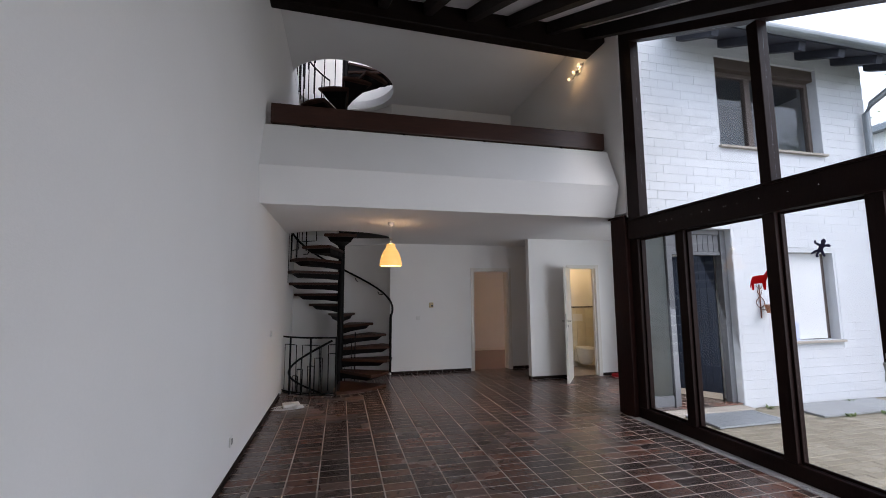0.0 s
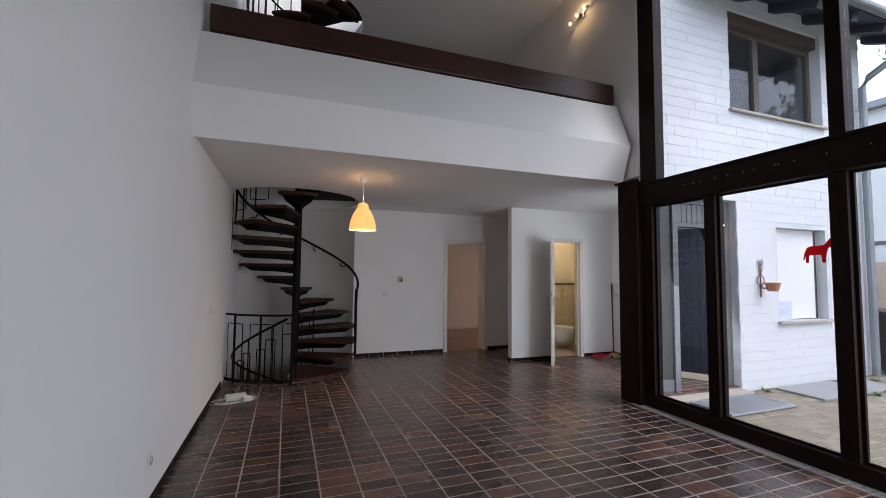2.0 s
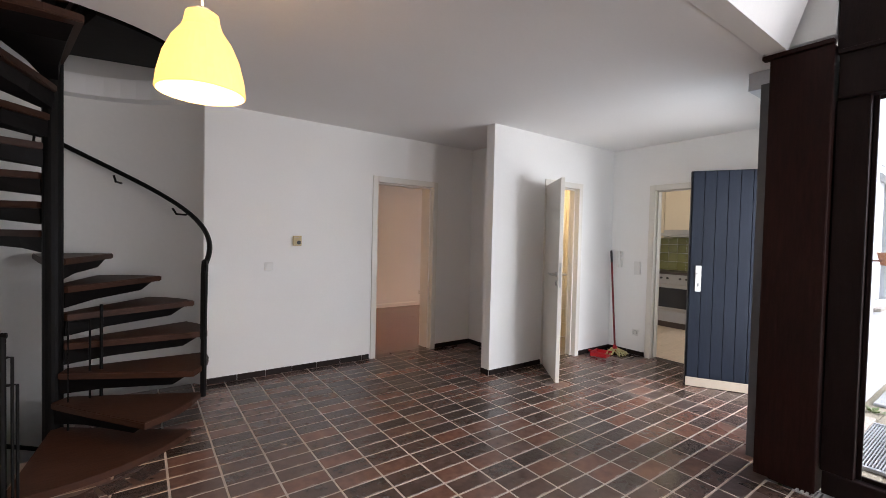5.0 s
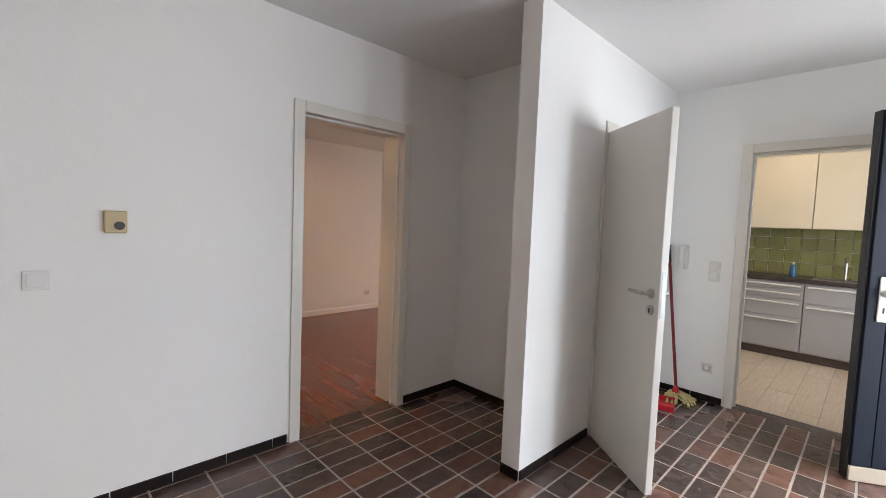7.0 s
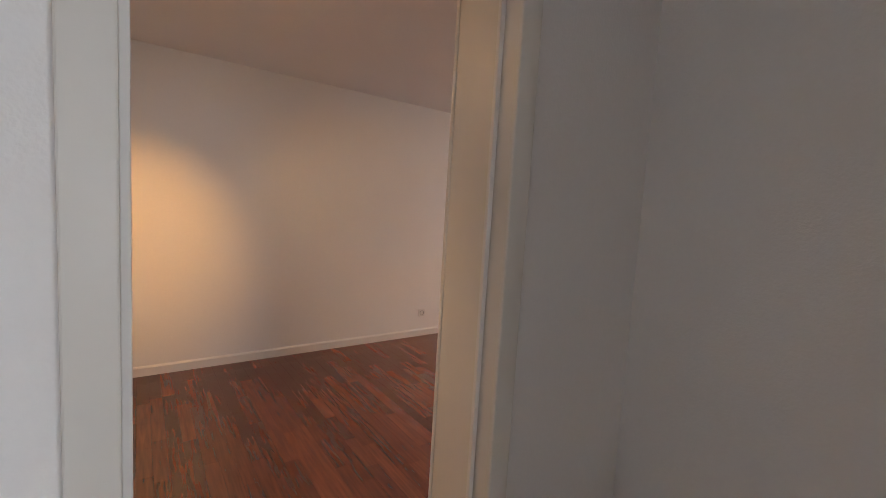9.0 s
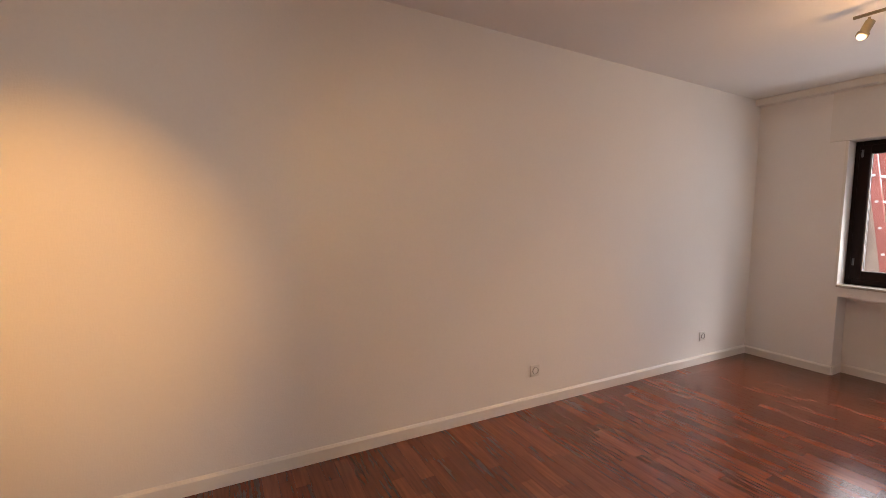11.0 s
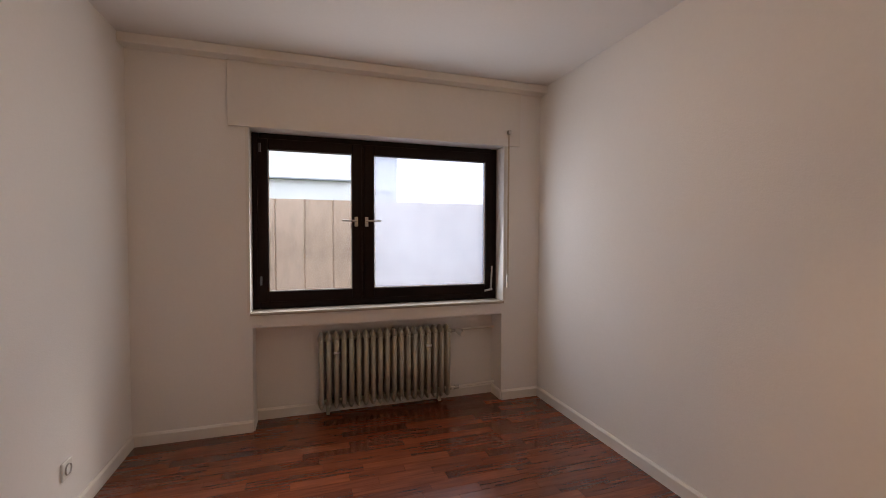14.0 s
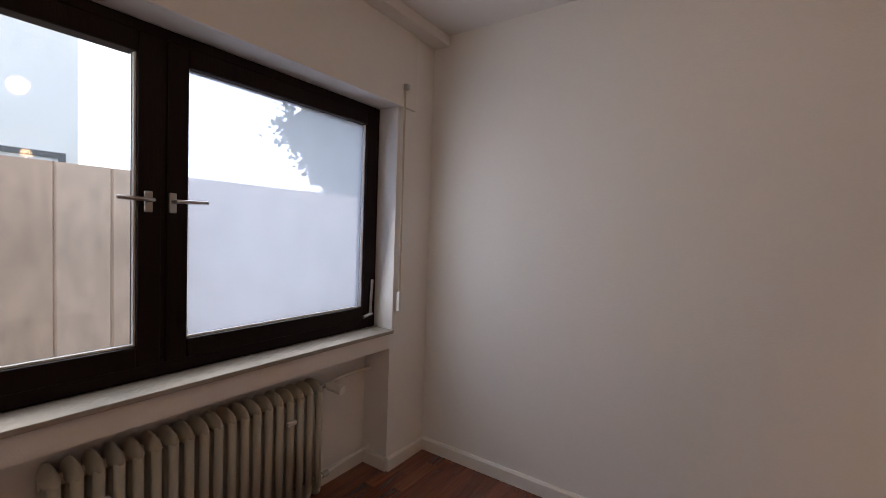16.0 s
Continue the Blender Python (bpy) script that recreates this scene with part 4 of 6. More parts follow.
for va, vb in zip(rings, rings[1:]):
    for k in range(4):
        bm.faces.new((va[k], va[(k + 1) % 4], vb[(k + 1) % 4], vb[k]))
bm.faces.new(rings[0][::-1])
bm.faces.new(rings[-1])
part("curb_ring", bm, STEP_UNDER, gd, "dark edging ring of the opening")
me = piece_mesh("edge_tile", 0.115, 0.15, 0.0045, 0.002, TILE)
for k in range(13):
    a = 209 + k * 7.6
    if SC[0] + 1.06 * math.cos(radians(a)) > LEFT + 0.05:
        place_piece("edge_tile", me, floor_main, pose(SC[0] + 1.055 * math.cos(radians(a)), SC[1] + 1.055 * math.sin(radians(a)), 0.0085, 0, 0, a - 90))

# railing on the studio floor above
sg = thing("studio_rail", "black iron bar railing round the upper stair opening", "railing", (SC[0], SC[1], 5.62))
for k in range(13):
    a = 100 + k * 13
    c, s = math.cos(radians(a)), math.sin(radians(a))
    part("bar", tube(bmesh.new(), [(1.0 * c, 1.0 * s, 0), (1.0 * c, 1.0 * s, 0.95)], 0.011, 6), IRON, sg)
part("top_rail", tube(bmesh.new(), helix(1.0, 100, 0.95, 256, 0.95, 30), 0.016), IRON, sg)

# gallery rail board
rl = thing("gallery_rail", "thick red-brown varnished wooden gallery rail board", "railing", (0, 0, 0))
bm = boxed((LEFT + 0.06, 4.28, 3.50), (3.55, 4.345, 3.735), 0.008)
part("board", bm, RAIL, rl)
for x in (-0.3, 0.75, 1.8, 2.9):
    part("stanchion", boxed((x - 0.012, 4.30, 3.455), (x + 0.012, 4.33, 3.51)), IRON, rl)

# gallery wall light
wl = thing("gallery_wall_light", "small lit three-bulb bar light on the gallery wall", "wall light", (3.598, 4.88, 4.985))
part("bar", tube(bmesh.new(), [(-0.03, -0.16, 0.05), (-0.03, 0.16, -0.05)], 0.012), CHROME, wl)
part("mount", boxed((-0.03, -0.05, -0.05), (0.0, 0.05, 0.05), 0.008), CHROME, wl)
for k in (-1, 0, 1):
    h = part("head", tube(bmesh.new(), [(-0.03, k * 0.13, -k * 0.04), (-0.09, k * 0.14, -k * 0.04 - 0.02)], 0.022, 12), CHROME, wl)
    bm = bmesh.new()
    bmesh.ops.create_uvsphere(bm, u_segments=12, v_segments=8, radius=0.024, matrix=Matrix.Translation((-0.105, k * 0.143, -k * 0.04 - 0.025)))
    part("bulb", bm, BULB, h, "lit warm bulb")

# ---- hall things ----
pd = thing("pendant_lamp", "lit bell-shaped pendant lamp on a white cord", "pendant lamp", (0.705, 5.22, -0.055))
part("canopy", lathe(bmesh.new(), [(0.0, 2.604), (0.045, 2.604), (0.042, 2.565), (0.018, 2.545), (0.0, 2.545)], 20), PLASTIC, pd, "white ceiling rose")
part("cord", tube(bmesh.new(), [(0, 0, 2.28), (0, 0, 2.55)], 0.004, 6), PLASTIC, pd)
part("shade", lathe(bmesh.new(), [(0.03, 2.3), (0.058, 2.292), (0.064, 2.255), (0.074, 2.23), (0.105, 2.185), (0.133, 2.12), (0.15, 2.05), (0.157, 1.99), (0.151, 1.986), (0.144, 2.05), (0.127, 2.115), (0.1, 2.18), (0.068, 2.225), (0.058, 2.25), (0.052, 2.285), (0.03, 2.292)], 40), SHADE, pd, "glowing cream glass bell shade")
part("shade_cap", lathe(bmesh.new(), [(0.0, 2.315), (0.03, 2.312), (0.032, 2.296), (0.0, 2.29)], 20), PLASTIC, pd)
bm = bmesh.new()
bmesh.ops.create_uvsphere(bm, u_segments=12, v_segments=8, radius=0.03, matrix=Matrix.Translation((0, 0, 2.14)))
part("bulb", bm, BULB, pd, "lit warm bulb")

th = thing("thermostat", "yellowed beige room thermostat with dark round dial", "thermostat", (1.79, BACK, 1.33))
part("case", boxed((-0.042, -0.032, -0.05), (0.042, -0.001, 0.05), 0.006), BEIGE, th)
part("dial", tube(bmesh.new(), [(0.012, -0.032, -0.016), (0.012, -0.042, -0.016)], 0.019, 20), DARK, th, "dark round dial")
part("label_bar", boxed((-0.025, -0.0335, 0.03), (0.01, -0.0315, 0.036)), CREAM_BASE, th)


def switch(name, label, m, rockers=1, group=""):
    s = thing(name, label, "light switch", group=group)
    s.matrix_world = m
    hh = 0.041 * rockers
    part("plate", boxed((-0.041, -0.011, -hh), (0.041, -0.0005, hh), 0.004), PLASTIC, s)
    for k in range(rockers):
        z = (k - (rockers - 1) / 2) * 0.075
        part("rocker", box(bmesh.new(), (-0.029, -0.017, z - 0.029), (0.029, -0.0105, z + 0.029), 0.003), PLASTIC, s)
    return s


def socket(name, label, m):
    s = thing(name, label, "socket")
    s.matrix_world = m
    part("plate", boxed((-0.04, -0.011, -0.04), (0.04, -0.0005, 0.04), 0.004), PLASTIC, s)
    part("cup", lathe(bmesh.new(), [(0.026, 0.0), (0.024, 0.006), (0.021, -0.003), (0.0, -0.003)], 20), GREY_INSET, s).matrix_local = pose(0, -0.011, 0, 90, 0, 0)
    bm = bmesh.new()
    for x in (-0.009, 0.009):
        tube(bm, [(x, -0.0085, 0), (x, -0.0095, 0)], 0.0035, 8)
    part("pin_hole", bm, DARK, s)
    return s


switch("light_switch", "white plastic light switch below the thermostat", pose(1.527, BACK, 1.08))
switch("light_switch", "white double light switch beside the kitchen doorway", pose(WEST, 6.10, 1.08, 0, 0, -90), 2)
switch("light_switch", "white light switch on the living room wall", pose(LEFT, 5.32, 1.03, 0, 0, 90))
socket("wall_socket", "white socket low on the wall beside the kitchen doorway", pose(WEST, 6.10, 0.29, 0, 0, -90))
socket("wall_socket", "white socket low on the living room wall", pose(LEFT, 3.35, 0.3, 0, 0, 90))
socket("wall_socket", "white socket low on the long bedroom wall", pose(5.223, 10.67, 0.257))
socket("wall_socket", "white socket near the bedroom window corner", pose(7.186, 10.67, 0.257))
ic = thing("intercom_handset", "white wall intercom handset beside the mop", "intercom", (WEST, 6.33, 1.18), -90)
part("base", boxed((-0.04, -0.02, -0.1), (0.04, -0.001, 0.1), 0.008), PLASTIC, ic)
part("handset", box(box(box(bmesh.new(), (-0.022, -0.06, 0.06), (0.022, -0.02, 0.105), 0.008), (-0.022, -0.06, -0.105), (0.022, -0.02, -0.06), 0.008), (-0.018, -0.062, -0.07), (0.018, -0.042, 0.07), 0.008), PLASTIC, ic)

# power box with cables on the floor
rb = thing("power_adapter_box", "white plastic network box with coiled cable on the tiles", "network box", (-0.6, 5.62, 0.012), 12)
part("case", boxed((-0.11, -0.08, 0.0), (0.11, 0.08, 0.05), 0.014), PLASTIC, rb)
part("plug", boxed((0.06, -0.16, 0.0), (0.14, -0.085, 0.045), 0.01), PLASTIC, rb)
random.seed(5)
for j in range(3):
    pts = []
    r0 = 0.13 + 0.03 * j
    for k in range(60):
        a = k * 0.21 + j
        r = r0 + 0.025 * math.sin(k * 0.5 + j)
        pts.append((-0.03 + r * math.cos(a) * 1.15, -0.06 + r * math.sin(a) * 0.7, 0.006 + 0.004 * (1 + math.sin(k * 0.31 + j * 2))))
    part("cable", tube(bmesh.new(), pts, 0.0035, 5), WIRE, rb)

# mop, dustpan
mp_ = thing("mop", "string mop with red handle leaning in the hall corner", "mop", (5.3, 6.27, 0.012))
part("handle", tube(bmesh.new(), [(0.0, 0.0, 0.09), (0.12, 0.155, 1.12)], 0.012, 10), DARK_RED, mp_, "dark red handle")
part("grip", tube(bmesh.new(), [(0.12, 0.155, 1.12), (0.137, 0.178, 1.27)], 0.014, 10), DARK, mp_, "black grip")
part("socket_cone", lathe(bmesh.new(), [(0.0, 0.11), (0.016, 0.11), (0.03, 0.06), (0.03, 0.035), (0.0, 0.035)], 14), RED, mp_)
bm = bmesh.new()
for k in range(46):
    a = random.uniform(0, 2 * math.pi)
    ln = random.uniform(0.1, 0.19)
    b = a + random.uniform(-0.5, 0.5)
    tube(bm, [(0.01 * math.cos(a), 0.01 * math.sin(a), 0.055), (0.05 * math.cos(a), 0.045 * math.sin(a), 0.05 + random.uniform(-0.01, 0.012)),
              (0.8 * ln * math.cos(b) - 0.02, 0.6 * ln * math.sin(b) - 0.03, random.uniform(0.012, 0.03)), (ln * math.cos(b) - 0.02, 0.62 * ln * math.sin(b) - 0.035, 0.008)], 0.008, 5)
part("strings", bm, MOP, mp_, "yellow-grey cotton strings")
dp = thing("dustpan", "red plastic dustpan lying beside the mop", "dustpan", (5.07, 6.30, 0.012), 15)
bm = bmesh.new()
box(bm, (-0.11, -0.09, 0.0), (0.11, 0.1, 0.006), 0.002)
box(bm, (-0.115, -0.09, 0.006), (-0.105, 0.1, 0.045), 0.003)
box(bm, (0.105, -0.09, 0.006), (0.115, 0.1, 0.045), 0.003)
box(bm, (-0.104, 0.09, 0.006), (0.104, 0.1, 0.05), 0.003)
part("pan", bm, RED, dp)
part("handle", boxed((-0.015, 0.1, 0.02), (0.015, 0.22, 0.045), 0.008), RED, dp)

# ---- toilet room ----
tl = thing("toilet", "white wall-hung ceramic toilet with closed lid", "toilet", (4.98, 7.52, 0))
bm = bmesh.new()
n = 28
rings = []
for z, s, back in ((0.1, 0.55, 0.0), (0.16, 0.75, 0.0), (0.26, 0.92, 0.0), (0.36, 1.0, 0.0), (0.40, 1.0, 0.0)):
    rings.append([bm.verts.new((0.18 * s * math.cos(2 * math.pi * k / n), -0.26 - 0.02 + (0.25 * s + 0.03 * (1 - s)) * math.sin(2 * math.pi * k / n) + (1 - s) * 0.12, z)) for k in range(n)])
for a, b in zip(rings, rings[1:]):
    for k in range(n):
        bm.faces.new((a[k], a[(k + 1) % n], b[(k + 1) % n], b[k]))
bm.faces.new(rings[0][::-1])
bm.faces.new(rings[-1])
box(bm, (-0.12, -0.14, 0.12), (0.12, 0.0, 0.38), 0.02)
part("bowl", bm, CERAMIC, tl)
bm = bmesh.new()
prism(bm, [(0.185 * math.cos(2 * math.pi * k / n), -0.27 + 0.255 * math.sin(2 * math.pi * k / n)) for k in range(n)], 0.402, 0.435)
bmesh.ops.bevel(bm, geom=[e for e in bm.edges if e.verts[0].co.z > 0.43 and e.verts[1].co.z > 0.43], offset=0.012, segments=3, affect="EDGES")
part("lid", bm, PLASTIC, tl, "white plastic lid")
part("flush_plate", boxed((-0.12, 0.0, 0.95), (0.12, 0.012, 1.11), 0.004), PLASTIC, tl)
tagged(part("pipe_ledge", boxed((4.16, 7.53, 0.012), (5.45, 7.615, 1.24), 0.003), WC_TILE), "cream tiled ledge behind the toilet", "ledge", kind="structure")
tagged(part("ledge_top", boxed((4.16, 7.51, 1.241), (5.45, 7.615, 1.262), 0.003), FRAME), "dark border along the toilet ledge", "ledge", kind="structure")
wct = thing("toilet_wall_tiles", "cream ceramic wall tiles of the toilet", "tiling", kind="structure")
me = piece_mesh("tile", 0.196, 0.196, 0.008, 0.002, WC_TILE)
for j in range(6):
    for i in range(6):
        place_piece("tile", me, wct, pose(4.26 + 0.2 * i, 7.529, 0.12 + 0.2 * j, 90, 0, 0))
for j in range(12):
    for i in range(5):
        place_piece("tile", me, wct, pose(5.459, 6.68 + 0.2 * i - 0.0, 0.12 + 0.2 * j, 90, 0, -90))
# made-up round fitting for the toilet lamp, hidden above the door head
wlmp = thing("toilet_ceiling_light", "lit round ceiling light added out of view in the toilet", "ceiling light", (4.8, 7.1, 2.53))
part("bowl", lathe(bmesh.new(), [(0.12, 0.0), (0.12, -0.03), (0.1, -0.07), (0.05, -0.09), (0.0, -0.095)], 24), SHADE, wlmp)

# ---- kitchen ----
def cabinet(name, label, y0, y1, drawers):
    c = thing(name, label, "kitchen cabinet", (7.58, y0, 0), group="kitchen base units")
    w = y1 - y0
    part("carcass", boxed((0.02, 0.002, 0.1), (0.53, w - 0.002, 0.88)), GREY_CAB, c)
    part("plinth", boxed((0.05, 0.0, 0.0), (0.09, w, 0.1)), BARE_WOOD, c, "dark kick plinth")
    z = 0.11
    for h in drawers:
        d = part("drawer_front" if len(drawers) > 2 else "door", boxed((0.0, 0.004, z + 0.003), (0.02, w - 0.004, z + h - 0.003), 0.003), GREY_CAB, c)
        part("bar_handle", tube(box(box(bmesh.new(), (-0.03, 0.05, z + h - 0.045), (0.0, 0.062, z + h - 0.035)), (-0.03, w - 0.062, z + h - 0.045), (0.0, w - 0.05, z + h - 0.035)), [(-0.03, 0.03, z + h - 0.04), (-0.03, w - 0.03, z + h - 0.04)], 0.009), TRIM, d, "pale bar handle")
        z += h
    return c


cabinet("drawer_unit", "light grey kitchen drawer unit with bar handles", 5.72, 6.37, (0.37, 0.2, 0.11, 0.09))
cabinet("sink_unit", "light grey kitchen sink unit", 5.1, 5.72, (0.55, 0.22))
cabinet("base_unit", "light grey kitchen base unit", 4.5, 5.1, (0.55, 0.22))
cabinet("drawer_unit", "light grey kitchen drawer unit at the far end", 6.97, 7.6, (0.37, 0.2, 0.11, 0.09))
ov = thing("oven", "built-in steel oven with dark glass door", "oven", (7.58, 6.37, 0))
part("body", boxed((0.02, 0.003, 0.1), (0.53, 0.597, 0.88)), STEEL, ov)
part("plinth", boxed((0.05, 0.0, 0.0), (0.09, 0.6, 0.1)), BARE_WOOD, ov)
part("bottom_drawer", boxed((0.0, 0.004, 0.11), (0.02, 0.596, 0.28), 0.003), GREY_CAB, ov)
part("control_panel", boxed((0.0, 0.004, 0.77), (0.02, 0.596, 0.87), 0.003), STEEL, ov)
od = part("oven_door", boxed((0.0, 0.004, 0.29), (0.02, 0.596, 0.765), 0.003), STEEL, ov)
part("oven_window", boxed((-0.004, 0.06, 0.34), (0.0, 0.54, 0.66), 0.001), OVEN_GLASS, od, "dark oven window")
part("oven_handle", tube(bmesh.new(), [(0, 0.06, 0.72), (-0.04, 0.06, 0.72), (-0.04, 0.54, 0.72), (0, 0.54, 0.72)], 0.009), STEEL, od)
for y in (0.1, 0.2, 0.4, 0.5):
    part("knob", tube(bmesh.new(), [(0, y, 0.82), (-0.025, y, 0.82)], 0.016, 14), DARK, ov)
tagged(part("worktop", boxed((7.55, 4.49, 0.885), (8.115, 7.61, 0.925), 0.004), WORKTOP), "dark laminate kitchen worktop", "worktop")
sk = thing("kitchen_sink", "steel sink set in the dark worktop", "sink", (7.83, 5.42, 0.925))
part("basin", box(box(box(box(bmesh.new(), (-0.2, -0.25, 0), (0.2, -0.22, 0.006)), (-0.2, 0.22, 0), (0.2, 0.25, 0.006)), (-0.2, -0.22, 0), (-0.17, 0.22, 0.006)), (0.17, -0.22, 0), (0.2, 0.22, 0.006)), STEEL, sk)
part("tap", tube(bmesh.new(), [(0.18, 0, 0), (0.18, 0, 0.2), (0.15, 0, 0.25), (0.08, 0, 0.25), (0.04, 0, 0.2)], 0.012), CHROME, sk, "chrome mixer tap")
bt = thing("soap_bottle", "small blue dish soap bottle on the worktop", "bottle", (7.86, 5.86, 0.925))
part("body", lathe(bmesh.new(), [(0, 0), (0.03, 0), (0.032, 0.05), (0.028, 0.11), (0.012, 0.14), (0.0, 0.14)], 16), material("blue_bottle", (0.05, 0.15, 0.3), 0.2), bt)
part("cap", lathe(bmesh.new(), [(0, 0.14), (0.012, 0.14), (0.01, 0.17), (0, 0.17)], 12), PLASTIC, bt)
for nm, y0, y1, z0 in (("wall_cabinet", 4.5, 5.1, 1.48), ("wall_cabinet", 5.102, 5.72, 1.48), ("wall_cabinet", 5.722, 6.37, 1.48), ("wall_cabinet", 6.372, 6.97, 1.62), ("wall_cabinet", 6.972, 7.6, 1.48)):
    c = thing(nm, "cream kitchen wall cabinet with flat door" if z0 < 1.5 else "short cream wall cabinet above the cooker hood", "kitchen cabinet", (7.8, y0, z0), group="kitchen wall units")
    part("carcass", boxed((0.018, 0.001, 0), (0.315, y1 - y0 - 0.001, 2.32 - z0)), CREAM_CAB, c)
    part("door", boxed((0, 0.003, 0.003), (0.0178, y1 - y0 - 0.003, 2.317 - z0), 0.003), CREAM_CAB, c)
hd = thing("cooker_hood", "slim steel cooker hood under the short cabinet", "cooker hood", (7.66, 6.372, 1.5))
part("body", boxed((0.14, 0.0, 0.0), (0.45, 0.598, 0.118), 0.004), STEEL, hd)
part("visor", boxed((0.0, 0.0, 0.02), (0.139, 0.598, 0.07), 0.006), STEEL, hd)
bs = thing("kitchen_splashback", "olive green square tile splashback", "splashback", kind="structure")
me = piece_mesh("tile", 0.146, 0.146, 0.008, 0.003, GREEN_TILE)
for j in range(4):
    for i in range(20):
        place_piece("tile", me, bs, pose(8.119, 4.56 + 0.15 * i, 1.0 + 0.15 * j, 90, 0, -90))

# ---- bedroom things ----
bw = thing("window_2", "wide dark brown two-leaf bedroom window, one pane milky", "window", kind="structure")
WX = 8.058


def bbar(name, y0, y1, z0, z1, x0, x1, parent=bw, mat=FRAME):
    return part(name, boxed((x0, y0, z0), (x1, y1, z1), 0.006), mat, parent)


for y0, y1, z0, z1 in ((8.192, 8.237, 0.785, 1.982), (9.953, 9.998, 0.785, 1.982), (8.2375, 9.9525, 1.925, 1.982), (8.2375, 9.9525, 0.785, 0.848), (9.23, 9.283, 0.8485, 1.9245)):
    bbar("frame_bar", y0, y1, z0, z1, WX - 0.014, WX + 0.07)
for nm, y0, y1, mat in (("left_sash", 9.264, 9.968, GLASS), ("right_sash", 8.217, 9.249, FROST)):
    s = new(nm)
    s.parent = bw
    f = 0.071
    for a, b, c, d in ((y0, y0 + f, 0.832, 1.946), (y1 - f, y1, 0.832, 1.946), (y0 + f + 0.0005, y1 - f - 0.0005, 1.946 - f, 1.946), (y0 + f + 0.0005, y1 - f - 0.0005, 0.832, 0.832 + f)):
        part("sash_bar", boxed((WX - 0.022, a, c), (WX + 0.045, b, d), 0.006), FRAME, s)
    pn = part("pane", boxed((WX + 0.012, y0 + f - 0.003, 0.832 + f - 0.003), (WX + 0.017, y1 - f + 0.003, 1.946 - f + 0.003)), mat, s, "clear pane" if mat is GLASS else "milky coated pane")
    pn.visible_shadow = False
    bm = bmesh.new()
    for a, b, c, d in ((y0 + f, y0 + f + 0.006, 0.832 + f, 1.946 - f), (y1 - f - 0.006, y1 - f, 0.832 + f, 1.946 - f), (y0 + f + 0.006, y1 - f - 0.006, 0.832 + f, 0.838 + f)):
        box(bm, (WX - 0.005, a, c), (WX + 0.011, b, d))
    part("seal", bm, PLASTIC, s, "pale rubber seal")
for y, sgn in ((9.307, 1), (9.233, -1)):
    bm = bmesh.new()
    box(bm, (WX - 0.034, y - 0.012, 1.355), (WX - 0.0225, y + 0.012, 1.425), 0.003)
    hp = part("handle_plate", bm, CHROME, bw)
    part("lever", tube(bmesh.new(), [(WX - 0.034, y, 1.395), (WX - 0.07, y, 1.395), (WX - 0.075, y + sgn * 0.02, 1.395), (WX - 0.07, y + sgn * 0.1, 1.397)], 0.0068), CHROME, hp, "satin metal window lever")
for z in (0.95, 1.85):
    part("hinge", tube(bmesh.new(), [(WX - 0.03, 9.945, z), (WX - 0.03, 9.945, z + 0.06)], 0.008, 8), GREY_FRAME, bw)
bm = bmesh.new()
tube(bm, [(WX - 0.03, 8.245, 0.86), (WX - 0.03, 8.235, 1.05)], 0.008, 8)
tube(bm, [(WX - 0.032, 8.30, 0.852), (WX - 0.032, 8.235, 0.865)], 0.009, 8)
part("tilt_stay", bm, CHROME, bw, "metal tilt stay")
part("sill", boxed((7.9, 8.188, 0.765), (8.043, 10.002, 0.784), 0.003), STONE, bw, "pale stone window sill")
part("outer_sill", boxed((8.205, 8.15, 0.73), (8.38, 10.05, 0.76), 0.003), ZINC, bw)
part("reveal_lining", box(box(box(bmesh.new(), (7.915, 8.17, 0.7845), (8.043, 8.1895, 1.983)), (7.915, 10.0005, 0.7845), (8.043, 10.02, 1.983)), (7.915, 8.17, 1.9835), (8.1, 10.02, 2.0)), TRIM, bw)
tagged(part("shutter_box_cover", boxed((7.899, 8.06, 1.984), (7.9195, 10.12, 2.3915), 0.002), TRIM), "white flush roller shutter box cover", "shutter box", kind="structure")
sb = thing("shutter_belt", "grey roller shutter belt beside the window", "shutter belt", (7.893, 8.162, 0))
part("belt", boxed((0.0, -0.007, 0.95), (0.002, 0.007, 2.08)), CREAM_BASE, sb)
part("guide", boxed((-0.022, -0.012, 2.07), (0.006, 0.012, 2.1), 0.004), CHROME, sb)
part("winder", boxed((-0.008, -0.011, 0.885), (0.012, 0.011, 0.99), 0.003), PLASTIC, sb)

rd = thing("radiator", "grey-beige cast column radiator in the window niche", "radiator", (8.03, 8.59, 0))
bm = bmesh.new()
for x0 in (-0.05, 0.0, 0.05):
    tube(bm, [(x0, 0, 0.09), (x0, 0, 0.56)], 0.0165, 10)
for z, up in ((0.09, -1), (0.56, 1)):
    r = bmesh.ops.create_uvsphere(bm, u_segments=14, v_segments=8, radius=1.0)
    for v in r["verts"]:
        outer = v.co.z * up > 0
        slim = 1 - 0.45 * abs(v.co.z) if outer else 1.0
        v.co = Vector((v.co.x * 0.07, v.co.y * 0.0245 * slim, v.co.z * 0.03 * (1.5 if outer else 1.0) + z))
sec = bpy.data.meshes.new("section")
bm.to_mesh(sec)
bm.free()
sec.materials.append(RADIATOR)
for p in sec.polygons:
    p.use_smooth = True
for k in range(19):
    place_piece("section", sec, rd, pose(0, 0.028 + k * 0.0522, 0))
bm = bmesh.new()
